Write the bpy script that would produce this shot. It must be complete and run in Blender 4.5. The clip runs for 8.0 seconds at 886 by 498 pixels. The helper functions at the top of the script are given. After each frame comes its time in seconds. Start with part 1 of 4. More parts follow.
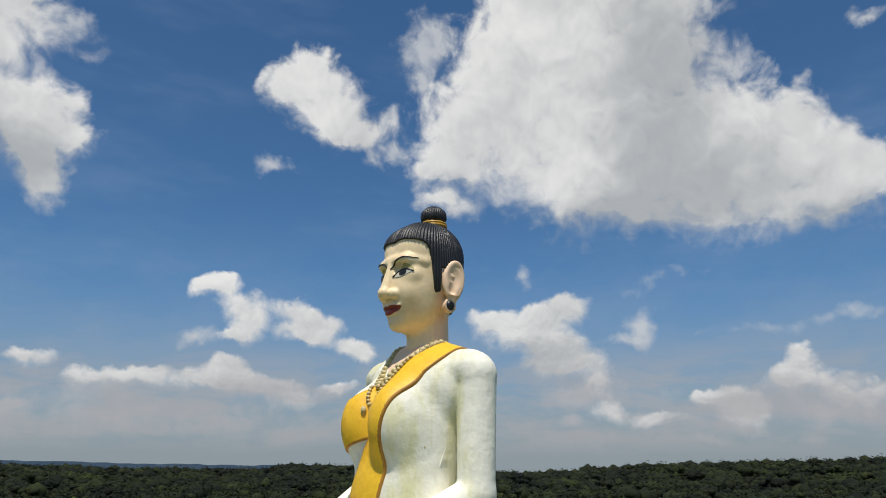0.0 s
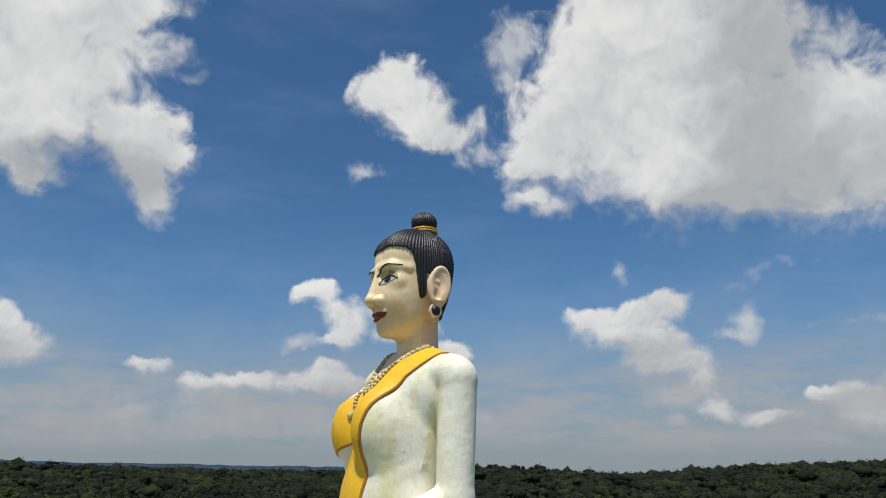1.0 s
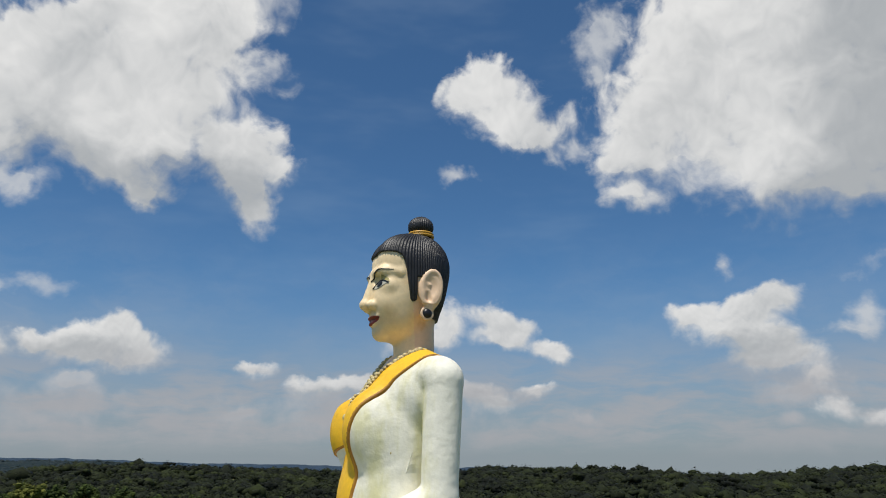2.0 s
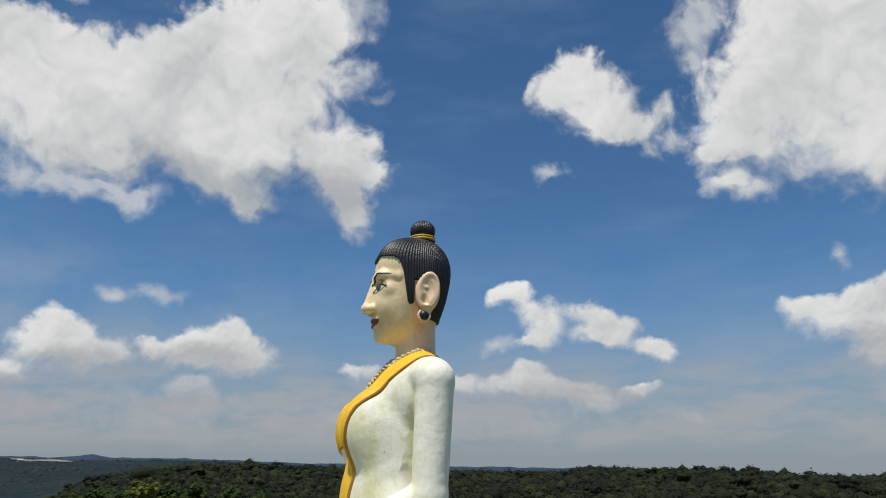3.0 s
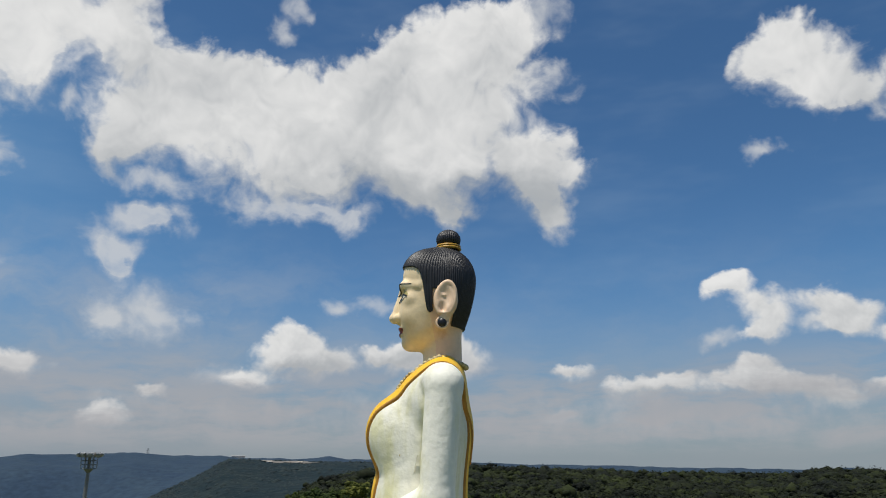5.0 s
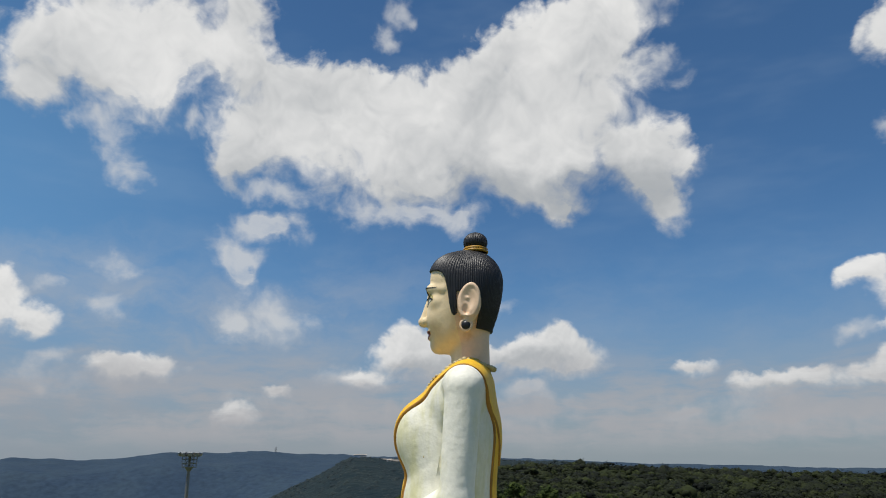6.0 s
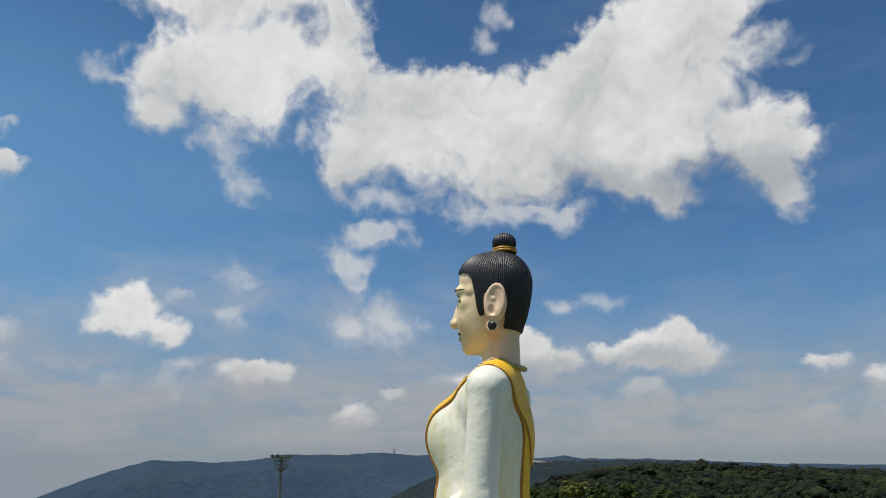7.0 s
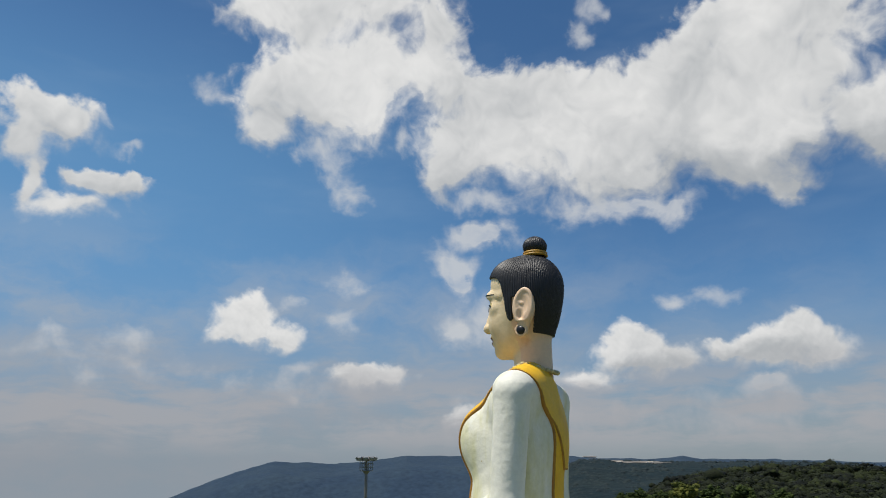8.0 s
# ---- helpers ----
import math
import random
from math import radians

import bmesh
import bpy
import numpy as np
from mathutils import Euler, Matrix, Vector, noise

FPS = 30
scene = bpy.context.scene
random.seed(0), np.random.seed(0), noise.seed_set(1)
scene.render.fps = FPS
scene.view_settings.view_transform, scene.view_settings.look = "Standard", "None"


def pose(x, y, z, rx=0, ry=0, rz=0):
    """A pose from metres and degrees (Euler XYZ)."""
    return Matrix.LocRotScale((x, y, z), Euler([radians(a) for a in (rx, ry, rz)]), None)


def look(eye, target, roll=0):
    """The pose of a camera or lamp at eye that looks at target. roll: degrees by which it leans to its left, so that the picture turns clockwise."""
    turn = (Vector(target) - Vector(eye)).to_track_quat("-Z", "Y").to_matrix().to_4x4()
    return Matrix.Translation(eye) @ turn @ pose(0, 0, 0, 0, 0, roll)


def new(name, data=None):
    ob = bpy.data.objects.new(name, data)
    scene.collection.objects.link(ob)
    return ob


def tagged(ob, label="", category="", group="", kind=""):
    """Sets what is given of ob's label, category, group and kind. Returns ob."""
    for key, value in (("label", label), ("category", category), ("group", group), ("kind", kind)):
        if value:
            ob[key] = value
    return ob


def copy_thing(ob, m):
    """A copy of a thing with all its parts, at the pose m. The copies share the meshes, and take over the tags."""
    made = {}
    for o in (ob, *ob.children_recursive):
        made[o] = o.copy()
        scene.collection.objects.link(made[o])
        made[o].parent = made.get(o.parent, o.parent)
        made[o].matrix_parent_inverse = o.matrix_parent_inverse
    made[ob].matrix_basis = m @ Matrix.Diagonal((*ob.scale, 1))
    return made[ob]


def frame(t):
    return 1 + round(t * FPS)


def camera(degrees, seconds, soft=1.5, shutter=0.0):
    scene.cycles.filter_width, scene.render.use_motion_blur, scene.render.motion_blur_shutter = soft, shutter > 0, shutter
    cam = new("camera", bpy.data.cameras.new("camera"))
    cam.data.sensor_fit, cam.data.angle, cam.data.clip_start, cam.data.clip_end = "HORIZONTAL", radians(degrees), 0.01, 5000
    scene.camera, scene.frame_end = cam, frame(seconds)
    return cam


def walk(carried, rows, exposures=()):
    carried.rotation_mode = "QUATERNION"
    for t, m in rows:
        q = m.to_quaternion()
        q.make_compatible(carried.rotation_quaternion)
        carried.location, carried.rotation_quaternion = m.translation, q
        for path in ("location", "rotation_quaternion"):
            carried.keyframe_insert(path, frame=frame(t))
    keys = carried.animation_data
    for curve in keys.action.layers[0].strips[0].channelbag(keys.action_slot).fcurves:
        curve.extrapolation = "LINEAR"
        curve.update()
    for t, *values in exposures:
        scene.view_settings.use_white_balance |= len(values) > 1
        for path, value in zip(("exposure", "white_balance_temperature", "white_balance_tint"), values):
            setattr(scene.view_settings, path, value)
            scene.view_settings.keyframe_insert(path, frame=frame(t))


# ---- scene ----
# seconds, place in metres from the first eye, turn in degrees
EYE = 18.0
ROWS = [
    (0.0, 0.000, 0.000, -0.000, 106.25, -0.13, -0.00),
    (0.5, 2.354, -0.029, 0.096, 106.31, -0.04, 3.77),
    (1.0, 4.654, 0.062, 0.125, 106.33, 0.07, 7.55),
    (1.5, 6.913, 0.270, 0.140, 106.36, 0.12, 11.37),
    (3.0, 13.552, 1.437, 0.054, 106.41, -0.02, 22.91),
    (3.5, 15.636, 2.121, 0.060, 106.43, 0.03, 26.93),
    (4.0, 17.604, 2.966, 0.127, 106.47, 0.04, 30.93),
    (4.5, 19.498, 3.929, 0.082, 106.50, 0.07, 34.98),
    (6.0, 24.559, 7.502, 0.239, 106.36, -0.22, 48.09),
    (6.5, 25.951, 8.903, 0.219, 106.37, -0.11, 52.45),
    (7.0, 27.243, 10.322, 0.210, 106.41, -0.02, 56.82),
    (7.5, 28.408, 11.739, 0.273, 106.44, 0.02, 61.12),
    (8.0, 29.498, 13.210, 0.354, 106.48, 0.03, 65.23),
]
cam = camera(62.1, 8.0, 1.0, 0.35)
walk(cam, [(t, pose(x, y, EYE + z, rx, ry, rz)) for t, x, y, z, rx, ry, rz in ROWS])

# ---- sky, clouds and sun ----
SUN_FROM = Vector((-0.07, -0.34, 0.94)).normalized()      # towards the sun: high, behind the first view
SKY, SUN = 0.080, 4.2

world = bpy.data.worlds.new("sky")
scene.world = world
world.use_nodes = True
WN, WL = world.node_tree.nodes, world.node_tree.links
WN.clear()


def wire(tree, kind, *inputs):
    """A node; inputs are values or sockets, None to leave one."""
    node = tree.nodes.new(kind)
    for k, value in enumerate(inputs):
        if value is None:
            continue
        if isinstance(value, bpy.types.NodeSocket):
            tree.links.new(value, node.inputs[k])
        else:
            node.inputs[k].default_value = value
    return node


def math_node(tree, op, *inputs, clamp=False):
    node = wire(tree, "ShaderNodeMath", *inputs)
    node.operation, node.use_clamp = op, clamp
    return node.outputs[0]


def vec_node(tree, op, *inputs):
    node = wire(tree, "ShaderNodeVectorMath", *inputs)
    node.operation = op
    return node.outputs[1] if op in ("LENGTH", "DISTANCE", "DOT_PRODUCT") else node.outputs[0]


def ramp(tree, value, low, high, to_low=0.0, to_high=1.0, smooth=True):
    node = wire(tree, "ShaderNodeMapRange", value, low, high, to_low, to_high)
    node.interpolation_type = "SMOOTHSTEP" if smooth else "LINEAR"
    return node.outputs[0]


def blend(tree, factor, a, b):
    node = tree.nodes.new("ShaderNodeMix")
    node.data_type = "RGBA"
    if isinstance(factor, bpy.types.NodeSocket):
        tree.links.new(factor, node.inputs[0])
    else:
        node.inputs[0].default_value = factor
    for k, value in ((6, a), (7, b)):
        if isinstance(value, bpy.types.NodeSocket):
            tree.links.new(value, node.inputs[k])
        else:
            node.inputs[k].default_value = (*value, 1.0)
    return node.outputs[2]


def noise_node(tree, vector, scale, detail=3.0, rough=0.55, distortion=0.0):
    node = tree.nodes.new("ShaderNodeTexNoise")
    tree.links.new(vector, node.inputs["Vector"])
    node.inputs["Scale"].default_value, node.inputs["Detail"].default_value = scale, detail
    node.inputs["Roughness"].default_value, node.inputs["Distortion"].default_value = rough, distortion
    return node


W = world.node_tree
way = wire(W, "ShaderNodeTexCoord").outputs["Generated"]
split = wire(W, "ShaderNodeSeparateXYZ", way)
up = math_node(W, "MAXIMUM", split.outputs[2], 0.012)
flat_way = wire(W, "ShaderNodeCombineXYZ", split.outputs[0], split.outputs[1], up).outputs[0]
sky = wire(W, "ShaderNodeTexSky")
sky.sky_type, sky.sun_disc = "NISHITA", False
sky.sun_elevation = math.asin(SUN_FROM.z)
sky.sun_rotation = math.atan2(SUN_FROM.x, SUN_FROM.y)
sky.altitude, sky.air_density, sky.dust_density, sky.ozone_density = 1000.0, 1.0, 1.2, 2.0
W.links.new(flat_way, sky.inputs[0])

# bearing to the left of +y and height over the horizon, in degrees
bearing = math_node(W, "MULTIPLY", math_node(W, "ARCTAN2", math_node(W, "MULTIPLY", split.outputs[0], -1.0), split.outputs[1]), 57.2958)
height = math_node(W, "MULTIPLY", math_node(W, "ARCSINE", split.outputs[2]), 57.2958)
place = wire(W, "ShaderNodeCombineXYZ", bearing, height, 0.0).outputs[0]
coarse = noise_node(W, place, 0.20, 2.0, 0.5)
fine = noise_node(W, place, 0.55, 7.0, 0.58)
shift = vec_node(W, "SUBTRACT", coarse.outputs["Color"], (0.5, 0.5, 0.5))
amount = ramp(W, height, 3.0, 25.0, 1.6, 4.0, False)
bent = vec_node(W, "MULTIPLY_ADD", shift, amount, place)
shift2 = vec_node(W, "SUBTRACT", fine.outputs["Color"], (0.5, 0.5, 0.5))
amount2 = ramp(W, height, 3.0, 25.0, 1.3, 2.6, False)
warped = vec_node(W, "MULTIPLY_ADD", shift2, amount2, bent)


def billow_at(state, b, h, rb, rh):
    """Where a direction lies within a billow, and how much of the billow is there: 1 in its middle, a quarter at its rim."""
    p = vec_node(W, "MULTIPLY_ADD", state, (1e-9, 1e-9, 1e-9), warped)      # one after another: few values at a time
    v = vec_node(W, "MULTIPLY_ADD", p, (1 / rb, 1 / rh, 0.0), (-b / rb, -h / rh, 0.0))
    return v, math_node(W, "EXPONENT", math_node(W, "MULTIPLY", vec_node(W, "DOT_PRODUCT", v, v), -1.4))


def cloud_bank(bulk, top, *billows):
    """Adds a bank of heaped cloud: its bulk, and how high on the billows a direction lies.
    Each billow: bearing, height, half width, half height in degrees."""
    for billow in billows:
        v, some = billow_at(bulk, *billow)
        top = math_node(W, "MULTIPLY_ADD", some, vec_node(W, "DOT_PRODUCT", v, (0.30, 0.95, 0.0)), top)
        bulk = math_node(W, "ADD", bulk, some)
    return bulk, top


def cloud_wisps(bulk, weight, *billows):
    """Adds thin shreds, as bulk alone."""
    for billow in billows:
        bulk = math_node(W, "MULTIPLY_ADD", billow_at(bulk, *billow)[1], weight, bulk)
    return bulk


def rim_distance(bulk):
    """0 deep in the cloud, 1 at the rim of a lone billow, more outside."""
    return math_node(W, "SQRT", math_node(W, "MULTIPLY", math_node(W, "LOGARITHM", math_node(W, "MINIMUM", bulk, 0.9999), math.e), -1 / 1.4))


bulk, crest = vec_node(W, "LENGTH", (1e-4, 0.0, 0.0)), vec_node(W, "LENGTH", (0.0, 0.0, 0.0))
# tall cloud bank
bulk, crest = cloud_bank(bulk, crest, (-14.1, 38.7, 9.3, 3.6), (-13.6, 33.4, 10.0, 5.8), (-7.1, 31.1, 5.9, 4.5), (-17.5, 29.4, 4.9, 4.8), (-10.3, 26.4, 10.2, 5.4), (-3.6, 24.6, 5.9, 3.7), (-16.9, 22.8, 9.1, 5.0), (-14.4, 19.9, 8.3, 3.2), (-24.4, 22.3, 4.6, 4.3), (-27.8, 21.1, 2.8, 2.9), (-24.0, 18.7, 6.6, 2.6), (-31.7, 19.0, 2.2, 2.8), (-29.6, 17.8, 2.8, 1.7), (-0.2, 19.4, 2.6, 1.2), (0.2, 22.2, 2.8, 1.7))
# lone puff
bulk, crest = cloud_bank(bulk, crest, (11.5, 30.0, 2.4, 2.2), (13.2, 28.0, 2.4, 1.8), (10.2, 27.8, 3.1, 2.6), (8.9, 25.8, 3.1, 1.8), (6.9, 24.6, 2.4, 1.2))
# broad cloud bank
bulk, crest = cloud_bank(bulk, crest, (64.8, 29.4, 4.1, 2.7), (59.7, 28.1, 3.2, 2.3), (63.2, 24.4, 4.7, 2.8), (65.1, 22.3, 1.9, 1.6), (54.8, 28.1, 2.6, 2.1), (57.6, 24.3, 6.5, 3.8), (50.9, 26.4, 4.7, 2.9), (50.9, 22.2, 5.9, 3.1), (45.5, 28.6, 4.5, 2.7), (44.8, 24.5, 6.9, 3.8), (40.8, 31.0, 5.1, 2.9), (37.3, 32.0, 4.0, 3.1), (36.3, 27.4, 5.8, 3.6), (38.6, 23.1, 5.2, 3.4), (40.9, 20.4, 3.5, 1.7), (34.8, 30.8, 4.2, 2.7), (33.3, 33.0, 3.3, 2.0), (30.3, 23.9, 2.0, 2.2), (28.7, 21.9, 1.8, 1.4), (31.5, 21.1, 1.7, 2.0), (29.9, 18.2, 1.7, 1.6), (30.5, 19.8, 1.7, 1.4), (32.8, 22.7, 2.1, 2.7), (38.5, 18.9, 1.7, 1.1))
# heart cloud
bulk, crest = cloud_bank(bulk, crest, (72.1, 37.3, 10.1, 2.3), (81.6, 32.9, 4.4, 1.6), (76.4, 33.9, 4.9, 2.4), (70.5, 34.7, 4.0, 2.4), (75.7, 29.9, 5.5, 2.9), (79.3, 27.1, 3.9, 2.3), (74.1, 27.1, 4.5, 2.5), (80.4, 24.5, 1.8, 1.6), (70.8, 29.8, 3.2, 2.7), (71.4, 26.4, 2.2, 2.0), (65.4, 33.2, 2.5, 2.2), (65.7, 29.5, 2.1, 1.9))
# west cloud
bulk, crest = cloud_bank(bulk, crest, (97.8, 24.2, 1.6, 1.6), (96.6, 22.7, 2.7, 1.6), (94.1, 23.4, 2.8, 1.6), (97.4, 21.0, 1.5, 1.3), (96.3, 18.5, 1.0, 1.9), (93.9, 17.2, 2.8, 1.0), (92.8, 19.6, 2.0, 1.0), (90.9, 19.4, 2.6, 1.4), (89.2, 20.2, 1.7, 0.8))
# low puffs
bulk, crest = cloud_bank(bulk, crest, (79.7, 11.8, 1.3, 1.2), (81.1, 10.8, 2.3, 1.4), (81.8, 9.5, 1.8, 0.8), (78.9, 9.9, 2.3, 1.2), (77.0, 9.1, 1.6, 1.1), (72.3, 6.2, 2.2, 0.9), (69.8, 6.7, 2.4, 1.0), (50.7, 9.2, 2.0, 1.4), (52.0, 7.9, 2.3, 1.3), (49.5, 7.8, 2.6, 1.4), (47.8, 7.2, 1.7, 0.8), (39.3, 9.0, 2.0, 1.7), (42.0, 8.5, 2.8, 1.2), (37.7, 8.1, 2.0, 1.4), (40.3, 7.5, 4.5, 0.9), (44.7, 8.2, 1.1, 0.7), (54.2, 6.2, 2.1, 0.9))
# northern puffs
bulk, crest = cloud_bank(bulk, crest, (17.0, 12.9, 1.5, 1.1), (18.2, 12.4, 1.3, 0.6), (15.7, 11.3, 1.9, 1.3), (14.5, 9.8, 1.9, 1.1), (15.9, 9.0, 1.5, 0.6), (11.2, 11.0, 1.8, 1.1), (9.6, 10.1, 1.7, 1.2), (10.8, 9.5, 2.0, 0.8), (7.2, 8.7, 1.8, 0.8), (5.9, 7.8, 1.1, 0.8), (16.1, 6.9, 1.6, 1.0), (17.0, 5.7, 3.0, 1.0), (13.6, 5.3, 2.8, 1.0), (11.0, 4.7, 1.7, 0.8), (8.0, 5.3, 1.6, 0.6), (21.9, 5.9, 2.2, 0.9), (24.9, 5.6, 3.1, 0.8), (29.5, 6.9, 1.8, 0.6), (60.7, 5.3, 1.8, 0.5), (63.4, 3.3, 1.7, 1.1))
# eastern puffs
bulk, crest = cloud_bank(bulk, crest, (-7.3, 11.0, 2.5, 1.1), (-9.6, 11.5, 2.0, 1.3), (-6.9, 9.3, 4.0, 1.4), (-3.8, 10.4, 1.8, 1.0), (-8.8, 8.3, 2.5, 1.4), (-12.0, 5.7, 1.6, 1.0), (-9.4, 7.0, 3.6, 0.9), (-12.7, 3.7, 1.8, 0.9), (-20.7, 4.6, 2.5, 1.0), (-22.0, 3.3, 2.0, 1.2), (-19.0, 4.8, 0.9, 0.6), (-25.8, 7.6, 1.1, 1.0), (-26.2, 5.8, 2.8, 1.2), (-29.1, 4.4, 2.3, 1.2), (-24.8, 6.1, 1.0, 0.8), (-16.1, 3.2, 2.1, 0.6))
thin = vec_node(W, "LENGTH", (1e-4, 0.0, 0.0))
# shreds beside the large clouds
thin = cloud_wisps(thin, 1.0, (1.8, 30.5, 2.1, 2.1), (1.3, 32.5, 1.7, 1.4), (2.3, 28.2, 1.4, 1.2), (4.5, 23.9, 1.9, 0.9), (-24.2, 28.3, 1.5, 1.4), (-33.7, 29.4, 1.1, 0.6), (-28.9, 25.8, 0.8, 0.8), (14.6, 22.2, 1.5, 0.9), (-6.3, 14.2, 0.7, 1.0), (-15.0, 10.2, 1.3, 1.2), (-14.1, 9.0, 1.7, 0.6), (-10.1, 4.9, 2.5, 1.0), (-9.6, 3.1, 1.3, 0.6), (-27.0, 3.7, 2.4, 0.7), (-26.0, 1.5, 1.2, 0.4), (-19.5, 1.6, 2.3, 0.3))
# shreds under the broad bank
thin = cloud_wisps(thin, 1.0, (30.5, 34.0, 2.1, 2.1), (46.7, 18.5, 1.9, 0.9), (31.1, 29.1, 2.4, 1.8), (49.8, 19.0, 3.2, 1.3), (54.1, 19.6, 3.5, 1.6), (61.5, 20.4, 3.4, 1.1), (61.8, 17.7, 2.6, 0.9), (64.3, 14.8, 1.6, 1.1), (63.4, 13.6, 0.9, 0.8), (61.3, 10.7, 3.4, 1.9), (64.3, 10.2, 1.3, 1.0), (18.8, 8.8, 1.5, 0.8), (30.5, 3.8, 1.4, 0.5), (4.6, 3.4, 1.3, 0.5), (41.9, 5.8, 1.5, 0.6), (55.6, 6.5, 2.5, 0.9))
# shreds in the west
thin = cloud_wisps(thin, 0.75, (74.3, 22.0, 1.5, 1.4), (72.8, 20.2, 1.7, 1.3), (83.8, 27.4, 1.8, 1.3), (75.8, 23.9, 2.8, 1.3), (68.3, 24.6, 0.9, 0.9), (51.9, 33.7, 1.3, 1.1), (53.5, 32.2, 0.9, 1.0), (62.6, 17.3, 3.4, 1.0), (64.9, 15.4, 1.9, 1.3), (64.0, 13.7, 1.1, 0.9), (73.3, 13.8, 1.5, 0.7), (72.5, 12.9, 1.2, 0.6), (76.7, 12.0, 1.4, 0.5), (73.4, 10.8, 1.9, 1.0), (45.3, 12.2, 2.7, 0.8), (47.6, 11.6, 1.2, 0.6), (93.2, 9.1, 1.2, 0.6), (88.3, 9.1, 1.8, 1.0), (90.8, 5.7, 0.9, 0.7), (76.6, 4.5, 0.5, 0.5), (76.2, 7.0, 1.3, 0.7), (90.0, 22.4, 1.3, 0.6), (41.6, 5.8, 1.3, 0.5))
# streaks of high thin cloud
thin = cloud_wisps(thin, 0.35, (-14.4, 12.8, 1.5, 0.4), (-16.5, 13.4, 1.7, 0.4), (-18.6, 14.0, 1.5, 0.4), (-22.9, 9.4, 4.1, 0.5), (-27.4, 9.7, 3.9, 0.5), (-30.5, 10.0, 2.7, 0.5))
# low hazy banks
thin = cloud_wisps(thin, 0.45, (28.4, 2.1, 7.9, 1.5), (24.6, 4.9, 7.2, 0.8), (12.8, 2.0, 5.3, 1.0), (-9.5, 1.3, 7.8, 1.1), (-13.4, 4.9, 6.1, 1.0), (-27.5, 2.8, 5.1, 1.0), (-20.7, 2.4, 5.2, 0.7))
# low hazy banks in the north
thin = cloud_wisps(thin, 0.45, (14.9, 3.1, 12.5, 1.4), (27.5, 3.5, 8.0, 1.4), (43.7, 2.7, 6.2, 1.4), (56.0, 3.7, 6.7, 1.2), (40.4, 5.0, 6.4, 0.8), (62.5, 4.6, 4.0, 1.1))
# low hazy banks in the west
thin = cloud_wisps(thin, 0.45, (66.3, 2.7, 7.2, 1.2), (77.4, 5.5, 7.8, 1.1), (87.4, 6.8, 6.7, 0.9), (92.3, 8.1, 5.2, 0.8), (42.9, 3.7, 8.8, 1.3), (39.3, 1.3, 4.1, 0.8))
heavy = vec_node(W, "LENGTH", (1e-4, 0.0, 0.0))
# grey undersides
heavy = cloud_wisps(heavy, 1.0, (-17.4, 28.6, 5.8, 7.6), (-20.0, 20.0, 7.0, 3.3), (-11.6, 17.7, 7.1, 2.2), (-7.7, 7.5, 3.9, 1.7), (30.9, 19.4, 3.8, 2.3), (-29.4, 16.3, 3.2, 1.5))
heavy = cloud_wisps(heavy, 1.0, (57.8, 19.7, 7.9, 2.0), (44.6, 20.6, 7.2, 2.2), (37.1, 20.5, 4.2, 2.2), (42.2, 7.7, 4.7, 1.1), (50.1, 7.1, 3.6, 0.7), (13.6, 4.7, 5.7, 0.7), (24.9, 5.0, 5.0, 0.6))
crest = math_node(W, "DIVIDE", crest, bulk)
near, thin, heavy = rim_distance(bulk), rim_distance(thin), rim_distance(heavy)

near_scale = ramp(W, height, 8.0, 20.0)


def billow_noise(p):
    """Round heads with sharp creases between them, larger high up than near the horizon."""
    total = None
    for k, weight in ((1.0, 0.5), (2.3, 0.3), (5.1, 0.2)):
        one = []
        for scale in (0.22, 0.5):
            n = noise_node(W, p, scale * k, 0.0, 0.5)
            one.append(math_node(W, "ABSOLUTE", math_node(W, "SUBTRACT", n.outputs[0], 0.5)))
        both = wire(W, "ShaderNodeMix", near_scale, None, one[1], one[0]).outputs[0]
        both = math_node(W, "MULTIPLY", both, 2.0 * weight)
        total = both if total is None else math_node(W, "ADD", total, both)
    return total


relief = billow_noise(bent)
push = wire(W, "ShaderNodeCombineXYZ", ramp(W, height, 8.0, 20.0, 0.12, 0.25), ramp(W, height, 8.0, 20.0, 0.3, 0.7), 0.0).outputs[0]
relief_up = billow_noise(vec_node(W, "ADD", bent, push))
frayed = noise_node(W, bent, 0.55, 7.0, 0.56)
broad = noise_node(W, bent, 0.12, 3.0, 0.5)
fray = math_node(W, "SUBTRACT", frayed.outputs[0], 0.5)
wisp = math_node(W, "MULTIPLY_ADD", math_node(W, "SUBTRACT", relief, 0.24), 0.55, math_node(W, "MULTIPLY", fray, 1.5))
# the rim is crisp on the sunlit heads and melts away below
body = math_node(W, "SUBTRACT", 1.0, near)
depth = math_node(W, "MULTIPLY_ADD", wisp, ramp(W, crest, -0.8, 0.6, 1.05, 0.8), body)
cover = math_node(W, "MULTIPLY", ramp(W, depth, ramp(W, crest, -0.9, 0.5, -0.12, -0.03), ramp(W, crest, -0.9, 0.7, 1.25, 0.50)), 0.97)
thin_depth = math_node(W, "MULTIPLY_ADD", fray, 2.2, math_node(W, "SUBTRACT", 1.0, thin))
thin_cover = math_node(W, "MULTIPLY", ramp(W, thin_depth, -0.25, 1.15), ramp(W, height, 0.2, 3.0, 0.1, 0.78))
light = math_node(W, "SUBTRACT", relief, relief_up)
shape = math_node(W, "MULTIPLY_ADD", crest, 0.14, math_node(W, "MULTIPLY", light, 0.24))
